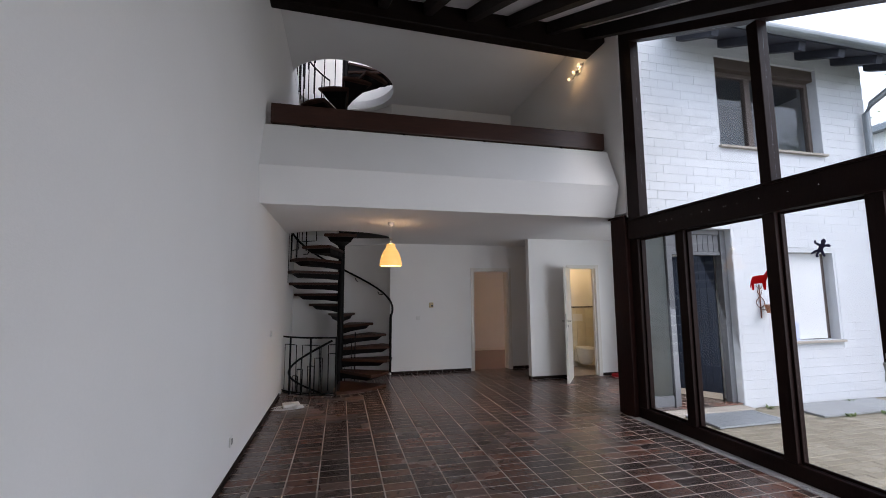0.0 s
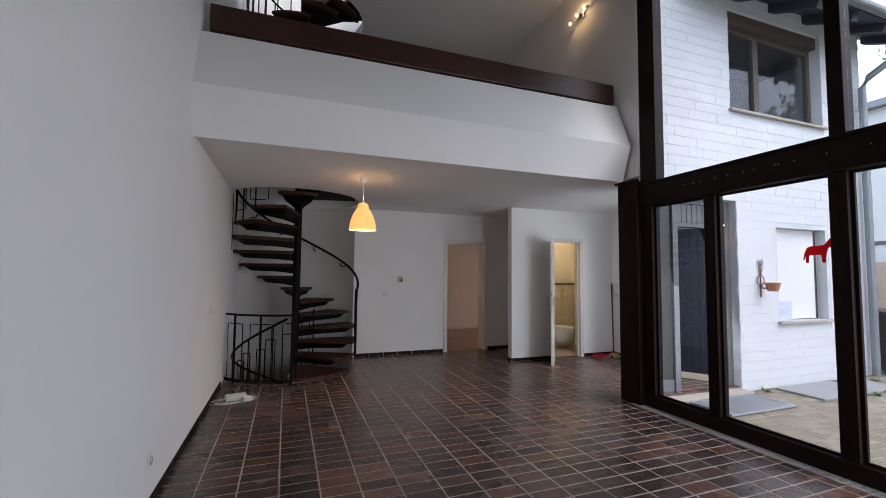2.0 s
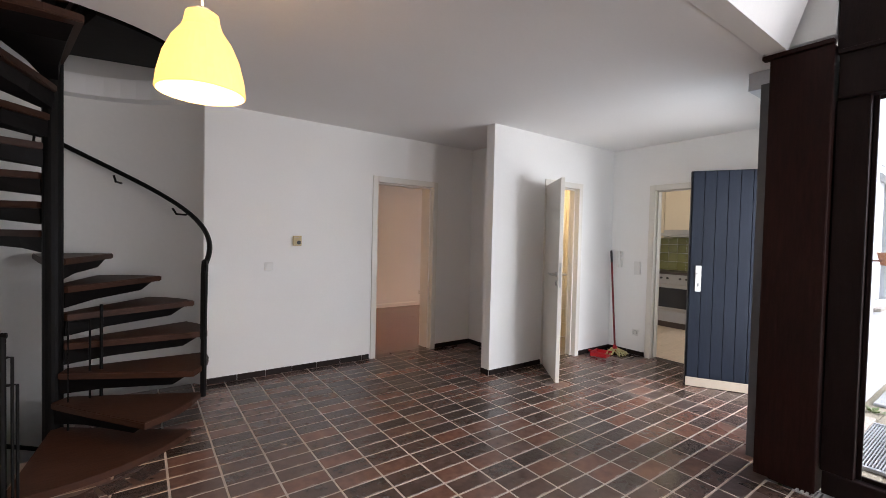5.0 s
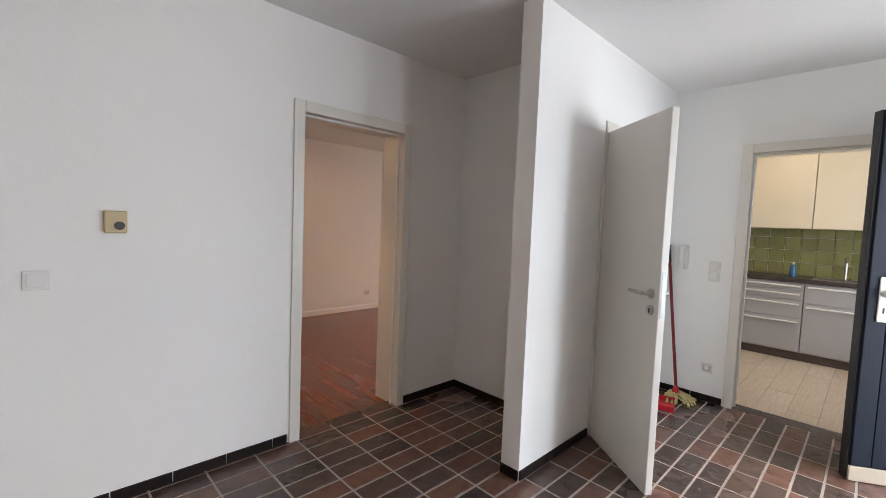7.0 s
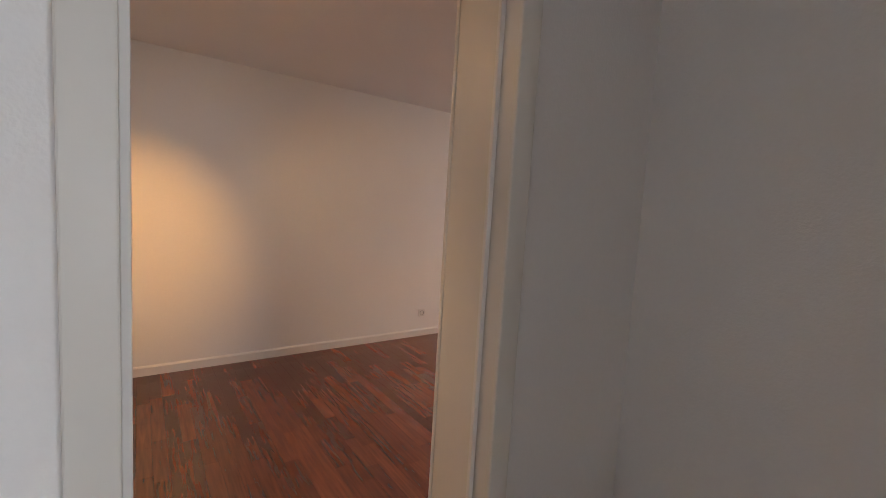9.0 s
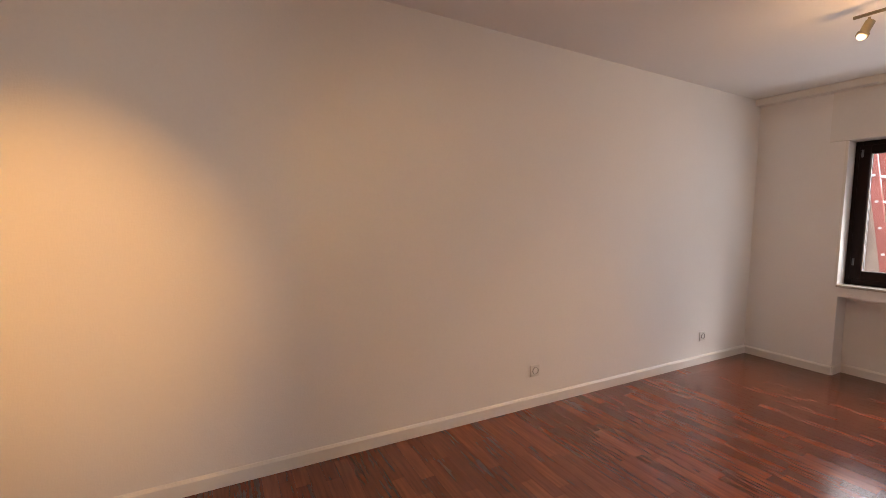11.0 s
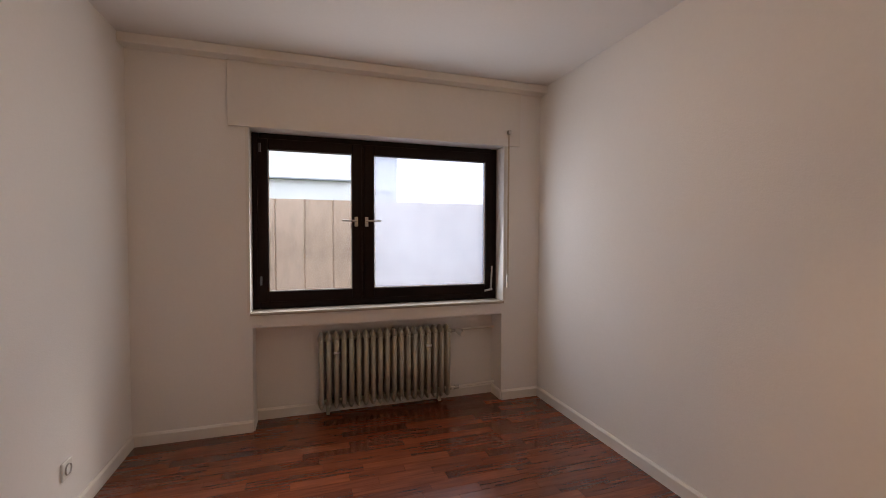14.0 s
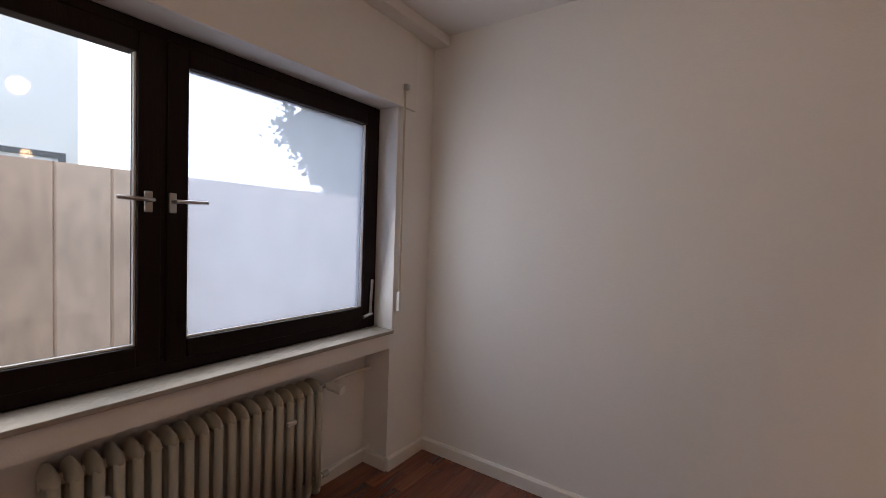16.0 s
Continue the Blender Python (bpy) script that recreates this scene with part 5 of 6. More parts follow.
for z in (0.1, 0.55):
    tube(bm, [(0, -0.01, z), (0, 0.99, z)], 0.018, 10)
part("connecting_tube", bm, RADIATOR, rd)
for y in (0.166, 0.84):
    part("fixing_clip", boxed((-0.076, y, 0.455), (-0.058, y + 0.045, 0.472), 0.003), PLASTIC, rd, "white fixing clip")
vl = part("valve", tube(bmesh.new(), [(0, -0.005, 0.55), (0, -0.06, 0.55)], 0.013), CHROME, rd)
part("thermostat_head", tube(tube(bmesh.new(), [(0.0, -0.05, 0.55), (-0.02, -0.06, 0.55)], 0.014, 12), [(-0.02, -0.06, 0.55), (-0.095, -0.075, 0.54)], 0.024, 16), PLASTIC, vl, "white thermostatic valve head")
part("supply_pipe", tube(bmesh.new(), [(0, -0.05, 0.55), (0.03, -0.2, 0.55), (0.03, -0.43, 0.55)], 0.009), TRIM, rd, "white painted pipe")
part("return_pipe", tube(bmesh.new(), [(0, -0.005, 0.1), (0.0, -0.05, 0.1), (0.03, -0.43, 0.1)], 0.009), TRIM, rd, "white painted pipe")
part("return_valve", tube(bmesh.new(), [(0, -0.04, 0.1), (0, -0.075, 0.1)], 0.016), CHROME, rd)
for y in (0.08, 0.92):
    part("foot", boxed((0.0, y - 0.012, 0.0), (0.05, y + 0.012, 0.08), 0.004), RADIATOR, rd)

sp = thing("ceiling_spot_bar", "satin metal ceiling bar with three lit spots", "ceiling light", (6.3, 9.285, 2.45))
part("rose", lathe(bmesh.new(), [(0.0, -0.001), (0.065, -0.001), (0.062, -0.025), (0.05, -0.032), (0.0, -0.033)], 28), SPOT_METAL, sp)
part("stem", tube(bmesh.new(), [(0, 0, -0.03), (0, 0, -0.07)], 0.012), SPOT_METAL, sp)
part("bar", tube(bmesh.new(), [(0.01, -0.2, -0.066), (0.0, 0, -0.066), (-0.01, 0.2, -0.066)], 0.009), SPOT_METAL, sp)
for y, aim in ((0.14, Vector((-0.35, 0.25, -0.9))), (0.0, Vector((-0.55, 0.12, -0.82))), (-0.14, Vector((-0.55, -0.15, -0.82)))):
    aim.normalize()
    base = Vector((-0.0, y, -0.08))
    knee = base + Vector((0, 0, -0.035))
    hd_ = part("spot_head", tube(tube(bmesh.new(), [base, knee], 0.006), [knee - aim * 0.015, knee + aim * 0.03, knee + aim * 0.05], 0.021, 18), SPOT_METAL, sp, "small satin metal spot head")
    part("spot_collar", tube(bmesh.new(), [knee + aim * 0.05, knee + aim * 0.066], 0.027, 18), SPOT_METAL, hd_)
    bm = bmesh.new()
    bmesh.ops.create_uvsphere(bm, u_segments=14, v_segments=8, radius=0.02, matrix=Matrix.Translation(knee + aim * 0.066))
    part("bulb", bm, BULB, hd_, "lit warm bulb")

copy_thing(sp, pose(2.66, 8.55, 2.45))["label"] = "satin metal spot bar near the bedroom doorway"
sp["group"] = "bedroom spot bars"

# ---- outside ----
bm = bmesh.new()
for q0, q1 in (((-150, -150), (150, 5.9)), ((-150, 8.4), (150, 150)), ((-150, 5.9), (-1.2, 8.4)), ((1.3, 5.9), (150, 8.4))):
    box(bm, (*q0, -0.4), (*q1, -0.13))
tagged(part("ground", bm, GROUND), "garden ground reaching to the horizon", "ground", kind="structure")
pav = thing("pavement_terrace", "terrace of small buff concrete pavers", "pavement", kind="structure")
part("paver_bed", boxed((3.76, -4.0, -0.2), (12.0, 4.16, -0.058)), PAVER_JOINT, pav)
slab("entrance_step", boxed((3.76, 4.0, -0.057), (5.45, 4.258, -0.012), 0.006), STONE, "pale stone entrance threshold", "step")
gm = thing("door_mat", "grey metal grating door mat before the entrance", "door mat", (4.33, 3.5, -0.045))
part("mat_frame", box(box(box(box(bmesh.new(), (0, 0, 0), (1.05, 0.03, 0.02)), (0, 0.56, 0), (1.05, 0.59, 0.02)), (0, 0.03, 0), (0.03, 0.56, 0.02)), (1.02, 0.03, 0), (1.05, 0.56, 0.02)), MAT, gm)
bm = bmesh.new()
for k in range(33):
    box(bm, (0.031, 0.04 + k * 0.0158, 0.0), (1.019, 0.046 + k * 0.0158, 0.016))
for k in range(14):
    box(bm, (0.09 + k * 0.07, 0.031, 0.0), (0.094 + k * 0.07, 0.559, 0.012))
tagged(part("grating", bm, MAT, gm), kind="stuff")
slab("garden_slab", boxed((6.0, 3.55, -0.057), (7.7, 4.1, -0.03), 0.006), SLATE, "blue-grey slate slabs along the white house", "pavement")

FY = 4.16
wall("wall_house_core", "x", FY + 0.006, 4.46, 3.855, 8.4, -0.1, 5.5, [(3.0, 5.455, -0.1, 2.432), (5.41, 7.4, 3.68, 5.09), (6.25, 7.35, 0.82, 2.12)], BRICK_JOINT, "white painted brick house wall")
wall("wall_house_side", "y", 8.201, 8.4, 4.461, 7.9, -0.1, 5.5, mat=RENDERED, label="white rendered house side wall")
# made-up box behind the upper pane, coloured dark like an unlit room
slab("ceiling_house_room", boxed((4.3, 4.47, 5.12), (8.19, 5.59, 5.2)), SHADED_ROOM, "ceiling of the upper room, coloured dark for shade", "ceiling")
slab("wall_house_room_side", boxed((4.3, 4.47, 2.9), (4.4, 5.59, 5.11)), SHADED_ROOM, "side wall of the upper room, coloured dark for shade", "wall")
slab("wall_house_rooms", boxed((4.3, 5.6, 2.9), (8.19, 5.7, 5.4)), SHADED_ROOM, "upper room wall behind the window, coloured dark for shade", "wall")


def house_window(name, label, x0, x1, z0, z1, split, blind, shutter):
    w = thing(name, label, "window", kind="structure")
    y = FY + 0.14
    if shutter:
        part("shutter_box", boxed((x0 + 0.001, FY + 0.05, z1 - 0.17), (x1 - 0.001, FY + 0.2, z1 - 0.001), 0.004), BARE_WOOD, w, "weathered shutter box")
        z1 = z1 - 0.171
    for a, b, c, d in ((x0 + 0.002, x0 + 0.07, z0, z1), (x1 - 0.07, x1 - 0.002, z0, z1), (x0 + 0.0705, x1 - 0.0705, z1 - 0.07, z1), (x0 + 0.0705, x1 - 0.0705, z0, z0 + 0.07)):
        part("window_frame", boxed((a, y, c + 0.001), (b, y + 0.07, d - 0.001), 0.005), BARE_WOOD, w)
    if split:
        part("mullion", boxed((split - 0.055, y - 0.006, z0 + 0.071), (split + 0.055, y + 0.064, z1 - 0.071), 0.005), BARE_WOOD, w)
    gpane = part("pane", boxed((x0 + 0.06, y + 0.03, z0 + 0.06), (x1 - 0.06, y + 0.036, z1 - 0.06)), OUTSIDE_GLASS, w)
    gpane.visible_shadow = False
    part("window_sill", boxed((x0 - 0.04, FY - 0.05, z0 - 0.035), (x1 + 0.04, FY + 0.139, z0 - 0.002), 0.004), STONE, w, "pale stone sill")
    if blind:
        part("blind", boxed((x0 + 0.004, y - 0.025, z0 + 0.012), (x1 - 0.1, y - 0.015, z1 - 0.004), 0.003), BLIND, w, "pale closed fabric blind")
    return w


house_window("window_3", "weathered wooden upper window with shutter box", 5.41, 7.4, 3.68, 5.09, 6.15, False, True)
house_window("window_4", "weathered wooden ground floor window with pale blind", 6.25, 7.35, 0.82, 2.12, None, True, False)
cd = thing("window_card", "blue and white picture card standing in the house window", "card", (6.33, FY + 0.09, 0.822))
part("card", boxed((0, 0, 0.0), (0.34, 0.006, 0.26), 0.002), POSTER_BLUE, cd)
slab("lintel_plate", boxed((3.76, FY + 0.001, 2.433), (5.455, 4.259, 2.5)), BRICK_JOINT, "white lintel over the entrance", "lintel")

# eaves
ev = thing("house_roof", "dark tiled roof overhang with exposed rafter ends", "roof", kind="structure")
bm = bmesh.new()
prism(bm, [(3.5, 5.02), (4.75, 5.62), (4.75, 5.74), (3.5, 5.14)], 4.5, 8.75, "x")
part("roof_deck", bm, ROOF_DARK, ev)
for k in range(6):
    x = 4.75 + k * 0.75
    bm = bmesh.new()
    prism(bm, [(3.58, 4.93), (4.17, 5.215), (4.17, 5.335), (3.55, 5.04)], x, x + 0.12, "x")
    part("rafter_end", bm, ROOF_DARK, ev)
part("gutter", tube(bmesh.new(), [(4.5, 3.46, 5.09), (8.78, 3.46, 5.09)], 0.065, 14), ZINC, ev)
dpipe = thing("downpipe", "weathered zinc downpipe at the house corner", "downpipe", (8.28, 0, 0))
part("pipe", tube(bmesh.new(), [(0.3, 3.5, 5.03), (0.28, 3.55, 4.95), (0.02, 4.0, 4.55), (0.0, 4.08, 4.4), (0.0, 4.08, -0.05)], 0.05, 12), ZINC, dpipe)
for z in (0.9, 2.6, 4.1):
    part("pipe_clip", lathe(bmesh.new(), [(0.05, z), (0.058, z), (0.058, z + 0.03), (0.05, z + 0.03)], 14, (0, 4.08, 0)), ZINC, dpipe)

# plant bracket on the house wall
pb = thing("plant_bracket", "scrolled rusty iron wall bracket with a clay pot", "plant holder", (5.86, FY - 0.004, 1.28))
bm = bmesh.new()
tube(bm, [(0, -0.01, -0.12), (0, -0.01, 0.36)], 0.008, 6)
for s in (-1, 1):
    pts = [(s * (0.09 * math.sin(a * 0.9) * (1 - a / 9)), -0.012, 0.02 + a * 0.05) for a in [k * 0.35 for k in range(16)]]
    tube(bm, pts, 0.006, 6)
    tube(bm, [(s * 0.02, -0.012, 0.3), (s * 0.06, -0.012, 0.34), (s * 0.03, -0.012, 0.38)], 0.006, 6)
tube(bm, [(0, -0.01, 0.0), (0.0, -0.1, 0.0), (0.0, -0.12, 0.02)], 0.008, 6)
part("bracket", bm, RUST, pb)
part("pot", lathe(bmesh.new(), [(0.0, -0.04), (0.06, -0.04), (0.085, 0.06), (0.09, 0.06), (0.09, 0.075), (0.075, 0.075), (0.07, 0.03), (0.0, 0.03)], 20, (0.05, -0.13, 0.0)), TERRACOTTA, pb, "empty terracotta pot")

# wheelie bin
wb = thing("wheelie_bin", "dark grey wheeled rubbish bin beside the house", "rubbish bin", (8.8, 4.2, -0.058), -20)
bm = bmesh.new()
rings = [[bm.verts.new((sx * w, sy * d + o, z)) for sx, sy in ((-1, -1), (1, -1), (1, 1), (-1, 1))] for w, d, o, z in ((0.2, 0.22, 0.0, 0.06), (0.26, 0.3, -0.02, 0.86), (0.275, 0.315, -0.02, 0.87), (0.275, 0.315, -0.02, 0.93))]
for a, b in zip(rings, rings[1:]):
    for k in range(4):
        bm.faces.new((a[k], a[(k + 1) % 4], b[(k + 1) % 4], b[k]))
bm.faces.new(rings[0][::-1])
bm.faces.new(rings[-1])
bmesh.ops.bevel(bm, geom=bm.edges[:], offset=0.02, segments=2, affect="EDGES")
part("body", bm, DARK, wb)
bm = bmesh.new()
prism(bm, [(-0.35, 0.935), (-0.36, 0.96), (0.0, 1.0), (0.3, 0.985), (0.33, 0.935)], -0.29, 0.29, "x")
bmesh.ops.bevel(bm, geom=bm.edges[:], offset=0.012, segments=2, affect="EDGES")
part("lid", bm, DARK, wb)
part("grab_bar", tube(bmesh.new(), [(-0.2, 0.33, 0.93), (-0.2, 0.38, 0.95), (0.2, 0.38, 0.95), (0.2, 0.33, 0.93)], 0.014), DARK, wb)
for x in (-0.24, 0.24):
    whl = part("wheel", tube(bmesh.new(), [(x - 0.025, 0.22, 0.1), (x + 0.025, 0.22, 0.1)], 0.1, 24), RUBBER, wb)
    part("hub", tube(bmesh.new(), [(x - 0.03, 0.22, 0.1), (x + 0.03, 0.22, 0.1)], 0.04, 16), ZINC, whl)

# weeds in the joints of the terrace
random.seed(17)
for wx, wy in ((6.35, 3.5), (6.9, 3.46), (7.3, 3.52), (7.85, 3.9), (5.75, 4.05), (7.2, 4.05)):
    wd = thing("weed", "small green weed tuft growing between the pavers", "weed", (wx, wy, -0.053), group="terrace weeds")
    vs, fs = [], []
    for _ in range(26):
        a, ln = random.uniform(0, 2 * math.pi), random.uniform(0.03, 0.09)
        d = Vector((math.cos(a), math.sin(a), random.uniform(0.3, 1.0))).normalized() * ln
        q = Vector((-math.sin(a), math.cos(a), 0)) * ln * 0.16
        o = Vector((random.uniform(-0.05, 0.05), random.uniform(-0.03, 0.03), 0))
        b0 = len(vs)
        vs += [o, o + d * 0.6 + q, o + d, o + d * 0.6 - q]
        fs.append((b0, b0 + 1, b0 + 2, b0 + 3))
    me = bpy.data.meshes.new("leaves")
    me.from_pydata(vs, [], fs)
    me.materials.append(LEAF)
    new("leaves", me).parent = wd

# stickers on the glazing
def silhouette(name, label, outline, mat, place, size):
    s = thing(name, label, "sticker", place)
    bm = bmesh.new()
    prism(bm, [(-u * size, v * size) for u, v in outline], 0, 0.0012, "x")
    bmesh.ops.triangulate(bm, faces=bm.faces[:])
    part("decal", bm, mat, s)


# u runs to the right as seen from inside
silhouette("dog_sticker", "red animal-shaped sticker on the glazing", [(0.05, 0), (0.15, 0), (0.18, 0.28), (0.55, 0.3), (0.6, 0), (0.7, 0), (0.74, 0.35), (0.8, 0.55), (0.95, 0.6), (1.0, 0.72), (0.9, 0.78), (0.86, 0.92), (0.78, 0.8), (0.66, 0.66), (0.25, 0.64), (0.1, 0.58), (0.02, 0.4), (-0.04, 0.12), (0.02, 0.1), (0.07, 0.3)], STICKER_RED, (3.6755, 2.42, 1.54), 0.2)
silhouette("frog_sticker", "dark blue frog-shaped sticker on the glazing", [(0.1, 0.35), (0.0, 0.3), (0.0, 0.2), (0.2, 0.27), (0.3, 0.3), (0.2, 0.1), (0.28, 0.0), (0.36, 0.05), (0.34, 0.15), (0.45, 0.3), (0.55, 0.12), (0.62, 0.0), (0.7, 0.06), (0.66, 0.2), (0.6, 0.42), (0.7, 0.55), (0.95, 0.5), (1.0, 0.6), (0.9, 0.68), (0.72, 0.66), (0.8, 0.85), (0.7, 1.0), (0.56, 0.92), (0.52, 0.72), (0.3, 0.85), (0.32, 0.95), (0.22, 0.95), (0.2, 0.8), (0.42, 0.6), (0.36, 0.45), (0.2, 0.42)], NAVY, (3.6755, 1.885, 1.785), 0.145)

# fence and surroundings beyond the bedroom window
fc = thing("fence", "buff profiled panel fence along the side passage", "fence", kind="structure")
bm = bmesh.new()
prism(bm, [(-0.1725, 0.0), (-0.16, -0.018), (0.16, -0.018), (0.1725, 0.0), (0.1725, 0.03), (-0.1725, 0.03)], -0.1, 1.735)
pm = bpy.data.meshes.new("panel")
bm.to_mesh(pm)
bm.free()
pm.materials.append(FENCE)
for k in range(-1, 21):
    place_piece("panel", pm, fc, pose(10.5, 10.1925 - 0.345 * k, 0.0, 0, 0, -90))
wall("wall_passage_end", "x", 10.6, 10.76, 8.46, 10.468, -0.1, 2.7, mat=RENDERED, label="pale rendered wall closing the side passage")
# ladder leaning on the end wall
ld = thing("ladder", "red ladder with pale rungs leaning beside the fence", "ladder", (10.18, 10.15, -0.06))
LEAN = 0.155
for dx in (-0.19, 0.19):
    bm = bmesh.new()
    prism(bm, [(-0.045, 0.0), (0.045, 0.0), (0.045 + 2.5 * LEAN, 2.5), (-0.045 + 2.5 * LEAN, 2.5)], dx - 0.014, dx + 0.014, "x")
    part("rail", bm, LADDER_RED, ld)
for k in range(8):
    z = 0.1 + 0.302 * k
    part("rung", tube(bmesh.new(), [(-0.215, z * LEAN, z), (0.215, z * LEAN, z)], 0.016, 10), PLASTIC, ld, "pale rung")
slab("passage_paving", boxed((8.41, 4.2, -0.09), (10.5, 11.2, -0.06)), STONE, "pale paved side passage", "pavement")
hb = thing("neighbour_house", "white neighbouring house behind the fence", "house", (17, 8.5, -0.1), kind="structure")
part("wall", boxed((0, -1.35, 0), (6, 9, 6.8)), RENDERED, hb)
part("roof", boxed((-0.3, -1.65, 6.8), (6.3, 9.3, 7.0)), ZINC, hb)
w = part("window", boxed((-0.02, -1.05, 1.6), (0.0, -0.2, 2.56)), BLIND, hb)
part("frame", box(box(box(bmesh.new(), (-0.06, -1.15, 2.56), (-0.001, -0.1, 2.66)), (-0.06, -1.15, 1.5), (-0.001, -1.05, 2.559)), (-0.06, -0.2, 1.5), (-0.001, -0.1, 2.559)), GREY_FRAME, w)
part("ledge", boxed((-0.15, -0.05, 2.87), (-0.001, 2.6, 2.905)), ZINC, hb, "thin grey canopy edge")


def tree(name, label, x, y, h, spread, leafmat, leaves, seed, trunk=0.16):
    random.seed(seed)
    t = thing(name, label, "tree", (x, y, -0.1))
    bm = bmesh.new()

    def limb(a, b, ra, rb):
        pts = [a.lerp(b, k / 4) + Vector((random.uniform(-1, 1), random.uniform(-1, 1), 0)) * ra * 0.6 * (0 < k < 4) for k in range(5)]
        rings = []
        for k, p in enumerate(pts):
            r = ra + (rb - ra) * k / 4
            rings.append([bm.verts.new(p + Vector((r * math.cos(q * math.pi / 3), r * math.sin(q * math.pi / 3), 0))) for q in range(6)])
        for p, q in zip(rings, rings[1:]):
            for k in range(6):
                bm.faces.new((p[k], p[(k + 1) % 6], q[(k + 1) % 6], q[k]))
    top = Vector((0, 0, h * 0.55))
    limb(Vector((0, 0, 0)), top, trunk, trunk * 0.6)
    tips = []
    for k in range(9):
        a = k * 2.4
        s = top + Vector((0, 0, -h * 0.18 * random.random()))
        e = s + Vector((math.cos(a) * spread * random.uniform(0.4, 0.8), math.sin(a) * spread * random.uniform(0.4, 0.8), h * random.uniform(0.12, 0.4)))
        limb(s, e, trunk * 0.35, 0.02)
        tips += [e, s.lerp(e, 0.6)]
        for _ in range(2):
            e2 = e + Vector((random.uniform(-1, 1), random.uniform(-1, 1), random.uniform(-0.2, 0.8))) * spread * 0.35
            limb(s.lerp(e, 0.6), e2, trunk * 0.15, 0.012)
            tips.append(e2)
    part("trunk", bm, BARK, t)
    vs, fs = [], []
    for _ in range(leaves):
        c = random.choice(tips) + Vector((random.gauss(0, 1), random.gauss(0, 1), random.gauss(0, 0.8))) * spread * 0.2
        u = Vector((random.gauss(0, 1), random.gauss(0, 1), random.gauss(0, 1))).normalized()
        v = u.orthogonal().normalized()
        s = random.uniform(0.05, 0.1)
        b0 = len(vs)
        vs += [c - u * s, c + v * s * 0.5, c + u * s, c - v * s * 0.5]
        fs.append((b0, b0 + 1, b0 + 2, b0 + 3))
    me = bpy.data.meshes.new("crown")
    me.from_pydata(vs, [], fs)
    me.materials.append(leafmat)
    ob = new("crown", me)
    ob.parent = t
    tagged(ob, kind="stuff")
    return t


tree("garden_tree", "tall garden tree with fresh spring leaves", 12.65, 2.6, 6.6, 2.2, LEAF, 7000, 3)
tree("garden_tree", "tall garden tree behind the white house", 30.0, 15.4, 11.0, 4.2, LEAF, 9000, 4)
tree("conifer_hedge", "dense dark green hedge tree beside the fence", 12.6, 4.25, 4.6, 1.0, HEDGE, 12000, 8, 0.12)
tree("garden_tree", "bare branched garden tree seen in window reflections", 7.5, -12.0, 9.0, 3.5, LEAF, 2500, 6)
wall("wall_garden", "y", 13.0, 13.2, -6, 4.9, -0.1, 2.0, mat=RENDERED, label="pale garden boundary wall")
for k in range(4):
    tree("hedge_bush", "clipped green hedge bush by the boundary wall", 12.2, 3.6 - 1.5 * k, 3.2, 1.0, HEDGE, 4000, 20 + k, 0.06)
# ---- pieces of floors and walls ----
PX, PY = 0.2535, 0.127
TX0, TY0 = 1.15, 7.6
tile_me = piece_mesh("floor_tile", PX - 0.0105, PY - 0.0105, 0.011, 0.0025, TILE)
rest = bmesh.new()
for j in range(-1, 78):
    y = TY0 - PY * (j + 0.5)
    for i in range(-8, 18):
        x = TX0 + PX * (i + 0.5)
        x0, x1 = x - PX / 2 + 0.00525, x + PX / 2 - 0.00525
        lim = 3.515 if y < 4.16 else (5.6 if 4.2 < y else 5.4)
        lo = LEFT - 0.03
        if x0 > lim - 0.02 or x1 < lo:
            continue
        x1, x0 = min(x1, lim), max(x0, lo)
        if any(in_well(px, py) for px in (x0, x1) for py in (y - 0.06, y + 0.06)):
            continue
        if y > 6.6 and x > 4.15:
            continue
        full = x1 - x0 > PX - 0.0115
        if full and 0.35 < x < 3.4 and 4.3 < y < 7.6:
            place_piece("floor_tile", tile_me, floor_main, pose(x, y, random.uniform(-0.0006, 0.0006), random.uniform(-0.15, 0.15), random.uniform(-0.15, 0.15), 0))
        else:
            add_piece(rest, (x0 + x1) / 2, y, random.uniform(-0.0006, 0.0006), x1 - x0, PY - 0.0105, 0.011, 0.0025)
tagged(part("floor_tile_field", rest, TILE, floor_main), kind="stuff")


def tile_skirting(name, a, b):
    root = thing(name, "dark clinker tile skirting", "skirting", kind="structure")
    d = Vector((b[0] - a[0], b[1] - a[1], 0))
    ln = d.length
    ang = math.degrees(math.atan2(d.y, d.x))
    k, u = 0, 0.0
    while u < ln - 0.02:
        w = min(PX, ln - u)
        me = piece_mesh("skirting_tile", w - 0.006, 0.052, 0.011, 0.002, SKIRT)
        place_piece("skirting_tile", me, root, Matrix.Translation((a[0], a[1], 0)) @ pose(0, 0, 0, 0, 0, ang) @ pose(u + w / 2, 0, 0.039, 90, 0, 0))
        u += w


tile_skirting("baseboard_hall_north_a", (1.0, BACK), (2.61, BACK))
tile_skirting("baseboard_hall_north_b", (3.51, BACK), (4.06, BACK))
tile_skirting("baseboard_partition", (3.38, 6.46), (4.14, 6.46))
tile_skirting("baseboard_partition_end", (3.38, 6.58), (3.38, 6.46))
tile_skirting("baseboard_partition_east", (4.82, 6.46), (WEST, 6.46))
tile_skirting("baseboard_niche_side", (4.06, BACK), (4.06, 6.58))
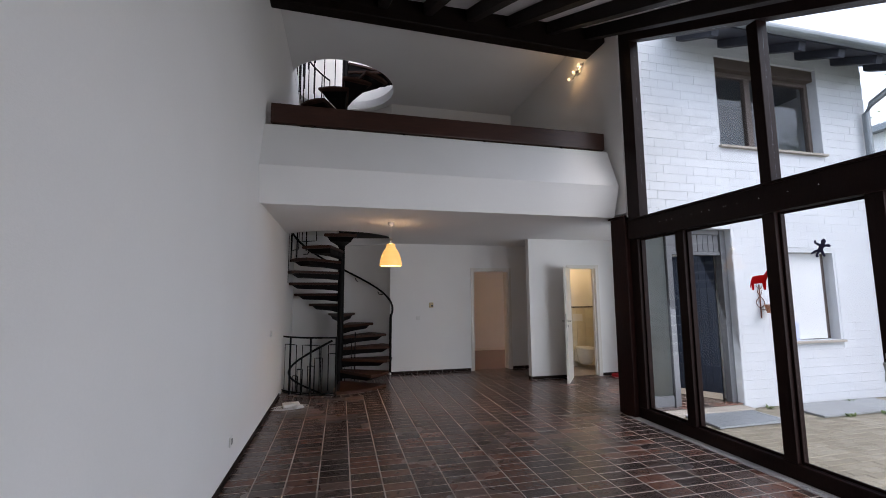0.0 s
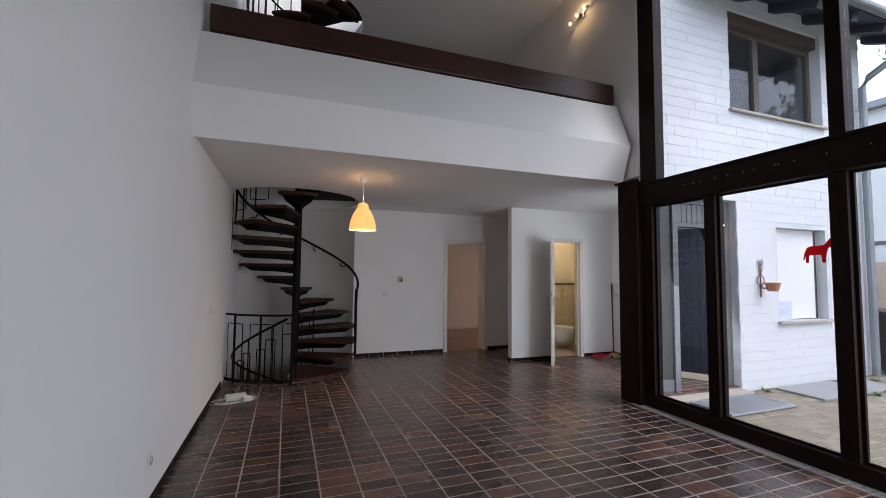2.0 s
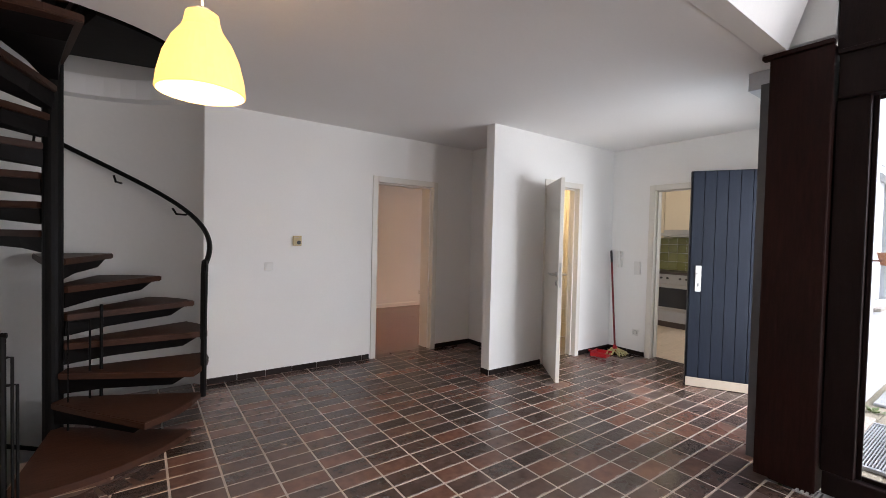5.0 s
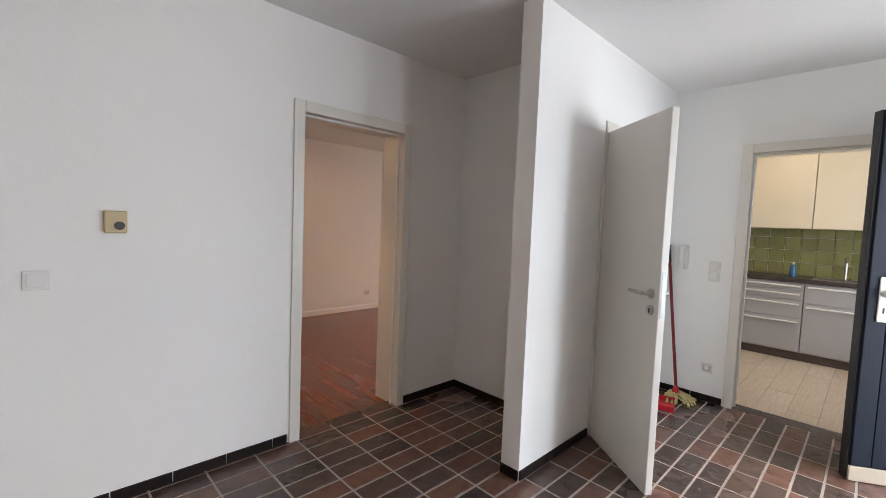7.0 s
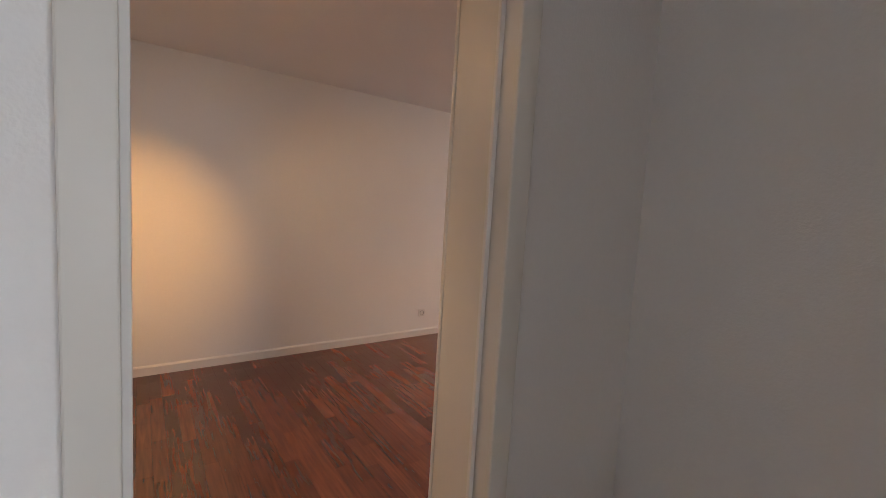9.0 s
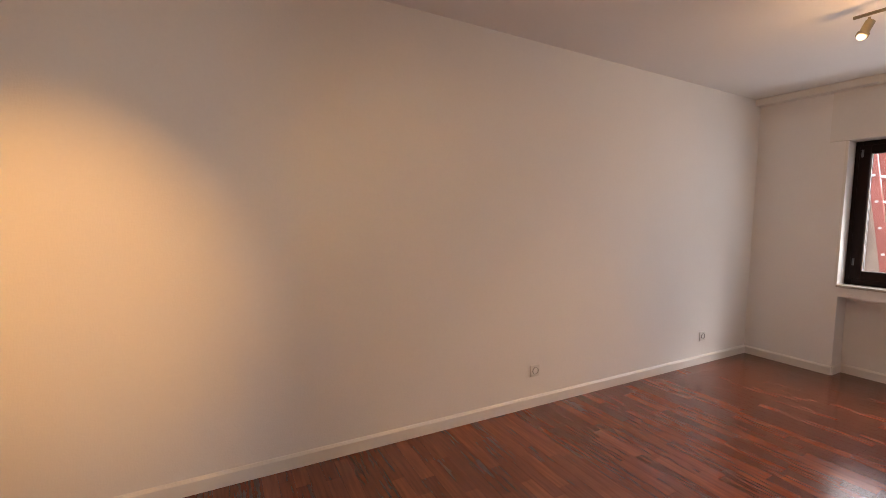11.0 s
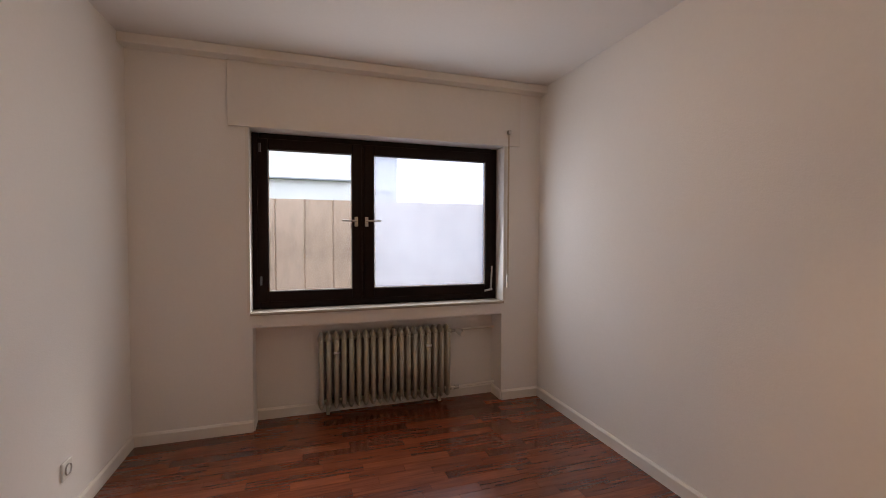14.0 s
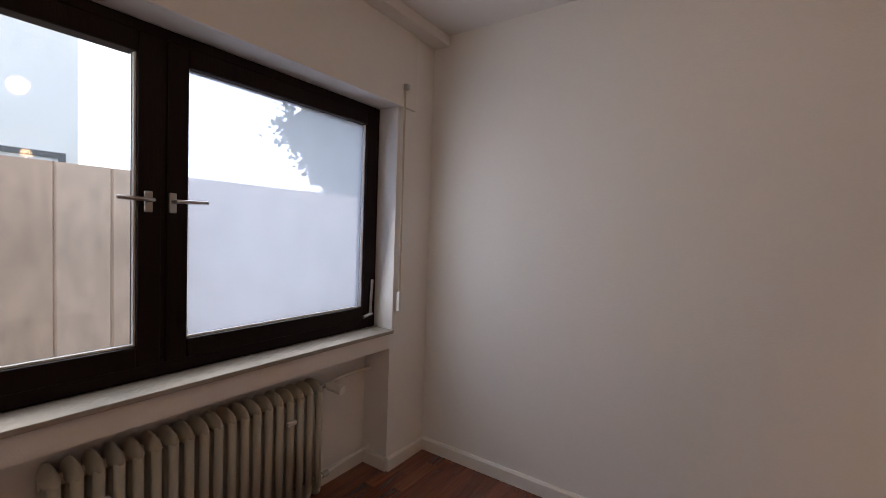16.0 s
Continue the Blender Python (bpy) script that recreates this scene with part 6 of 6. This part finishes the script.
tile_skirting("baseboard_kitchen_a", (WEST, 6.46), (WEST, 5.98))
tile_skirting("baseboard_living_west", (LEFT, -1.0), (LEFT, 6.3))

# parquet strips run across the bedroom
random.seed(11)
rest = bmesh.new()
SW = 0.071
lengths = (0.3, 0.42, 0.5, 0.6)
strip_me = {ln: piece_mesh("parquet_strip", SW - 0.0006, ln - 0.0006, 0.012, 0.0004, PARQUET) for ln in lengths}
count = 0
x = 2.19
while x < 8.1:
    y = 7.63 - random.random() * 0.4
    while y < 10.68:
        ln = random.choice(lengths)
        y0, y1 = max(y, 7.63), min(y + ln, 10.68)
        if y1 - y0 > 0.04:
            inside = y0 == y and y1 == y + ln
            near = 4.6 < x < 7.6 and 8.0 < (y0 + y1) / 2 < 10.6
            if inside and near and count < 300:
                place_piece("parquet_strip", strip_me[ln], floor_bed, pose(x + SW / 2, (y0 + y1) / 2, -0.012))
                count += 1
            else:
                add_piece(rest, x + SW / 2, (y0 + y1) / 2, -0.012, SW - 0.0006, y1 - y0 - 0.0006, 0.012, 0.0004)
        y += ln
    x += SW
tagged(part("parquet_field", rest, PARQUET, floor_bed), kind="stuff")

# kitchen laminate boards
kl = thing("floor_kitchen", "pale oak laminate kitchen floor", "floor", kind="structure")
me = piece_mesh("laminate_board", 1.25, 0.19, 0.008, 0.001, KITCHEN_FLOOR)
for j in range(17):
    for i in range(-1, 3):
        cx = 5.65 + 1.255 * i + 0.4 * (j % 3)
        if 5.6 + 0.62 < cx + 0.001 and cx < 7.7:
            place_piece("laminate_board", me, kl, pose(cx, 4.55 + 0.192 * j, -0.004))
        elif cx > 5.0:
            a, b = max(cx - 0.625, 5.6), min(cx + 0.625, 8.12)
            if b - a > 0.05:
                place_piece("laminate_board", piece_mesh("laminate_board", b - a, 0.19, 0.008, 0.001, KITCHEN_FLOOR), kl, pose((a + b) / 2, 4.55 + 0.192 * j, -0.004))
slab("threshold_kitchen", boxed((WEST, 5.1, 0.0), (5.6, 5.91, 0.012), 0.003), TILE, "dark tile threshold at the kitchen door", "floor")

# white painted brick courses of the house
random.seed(3)
fb = thing("brickwork", "white painted long-format brick courses of the house", "brickwork", kind="structure")
BL, BH = 0.25, 0.125
brick_me = piece_mesh("brick", BL - 0.0004, BH - 0.0028, 0.03, 0.0009, BRICK)
rest = bmesh.new()
count = 0
holes = ((3.0, 5.46, -0.2, 2.50), (5.41, 7.4, 3.645, 5.09), (6.21, 7.39, 0.785, 2.12))
turn = pose(0, 0, 0, 90, 0, 0)
for j in range(44):
    z = -0.06 + BH * (j + 0.5)
    off = 0 if j % 2 else BL / 2
    for i in range(20):
        a, b = 3.76 + BL * i - off, 3.76 + BL * (i + 1) - off
        a, b = max(a, 3.76), min(b, 8.4)
        spans = [(a, b)]
        for h in holes:
            if z + BH / 2 - 0.02 > h[2] and z - BH / 2 + 0.02 < h[3]:
                cut = []
                for p, q in spans:
                    if q <= h[0] or p >= h[1]:
                        cut.append((p, q))
                    else:
                        if p < h[0] - 0.03:
                            cut.append((p, h[0]))
                        if q > h[1] + 0.03:
                            cut.append((h[1], q))
                spans = cut
        for p, q in spans:
            if q - p < 0.03:
                continue
            if abs(q - p - BL) < 1e-4 and z < 2.6 and count < 300:
                place_piece("brick", brick_me, fb, pose((p + q) / 2, FY + 0.03 + random.uniform(-0.001, 0.001), z, 90, 0, 0))
                count += 1
            else:
                add_piece(rest, (p + q) / 2, FY + 0.03 + random.uniform(-0.0015, 0.0015), z, q - p - 0.0006, BH - 0.0028, 0.03, 0.0012, turn.to_3x3())
        if i == 0 and z < 2.45:
            add_piece(rest, 5.462, FY + 0.115 + (0.05 if j % 2 else 0), z, 0.2 - (0.1 if j % 2 else 0) * 0.9, BH - 0.008, 0.012, 0.003, (pose(0, 0, 0, 90, 0, -90)).to_3x3())
tagged(part("brick_field", rest, BRICK, fb), kind="stuff")

# terrace pavers
random.seed(9)
paver_me = piece_mesh("paver", 0.196, 0.096, 0.02, 0.006, PAVER)
rest = bmesh.new()
count = 0
for j in range(78):
    y = 4.1 - 0.1 * (j + 0.5)
    for i in range(42):
        x = 3.76 + 0.2 * (i + 0.5) + (0.1 if j % 2 else 0)
        if 4.3 < x < 5.45 and 3.45 < y or (y > 3.98 and x < 5.5) or (5.95 < x < 7.75 and y > 3.5):
            continue
        z = -0.072 + random.uniform(-0.002, 0.002)
        tilt = (random.uniform(-0.5, 0.5), random.uniform(-0.5, 0.5), random.uniform(-0.6, 0.6))
        if count < 300 and x < 7.2 and y > 1.6 and random.random() < 0.75:
            place_piece("paver", paver_me, pav, pose(x, y, z, *tilt))
            count += 1
        else:
            add_piece(rest, x, y, z, 0.196, 0.096, 0.02, 0.006, pose(0, 0, 0, *tilt).to_3x3())
tagged(part("paver_field", rest, PAVER, pav), kind="stuff")
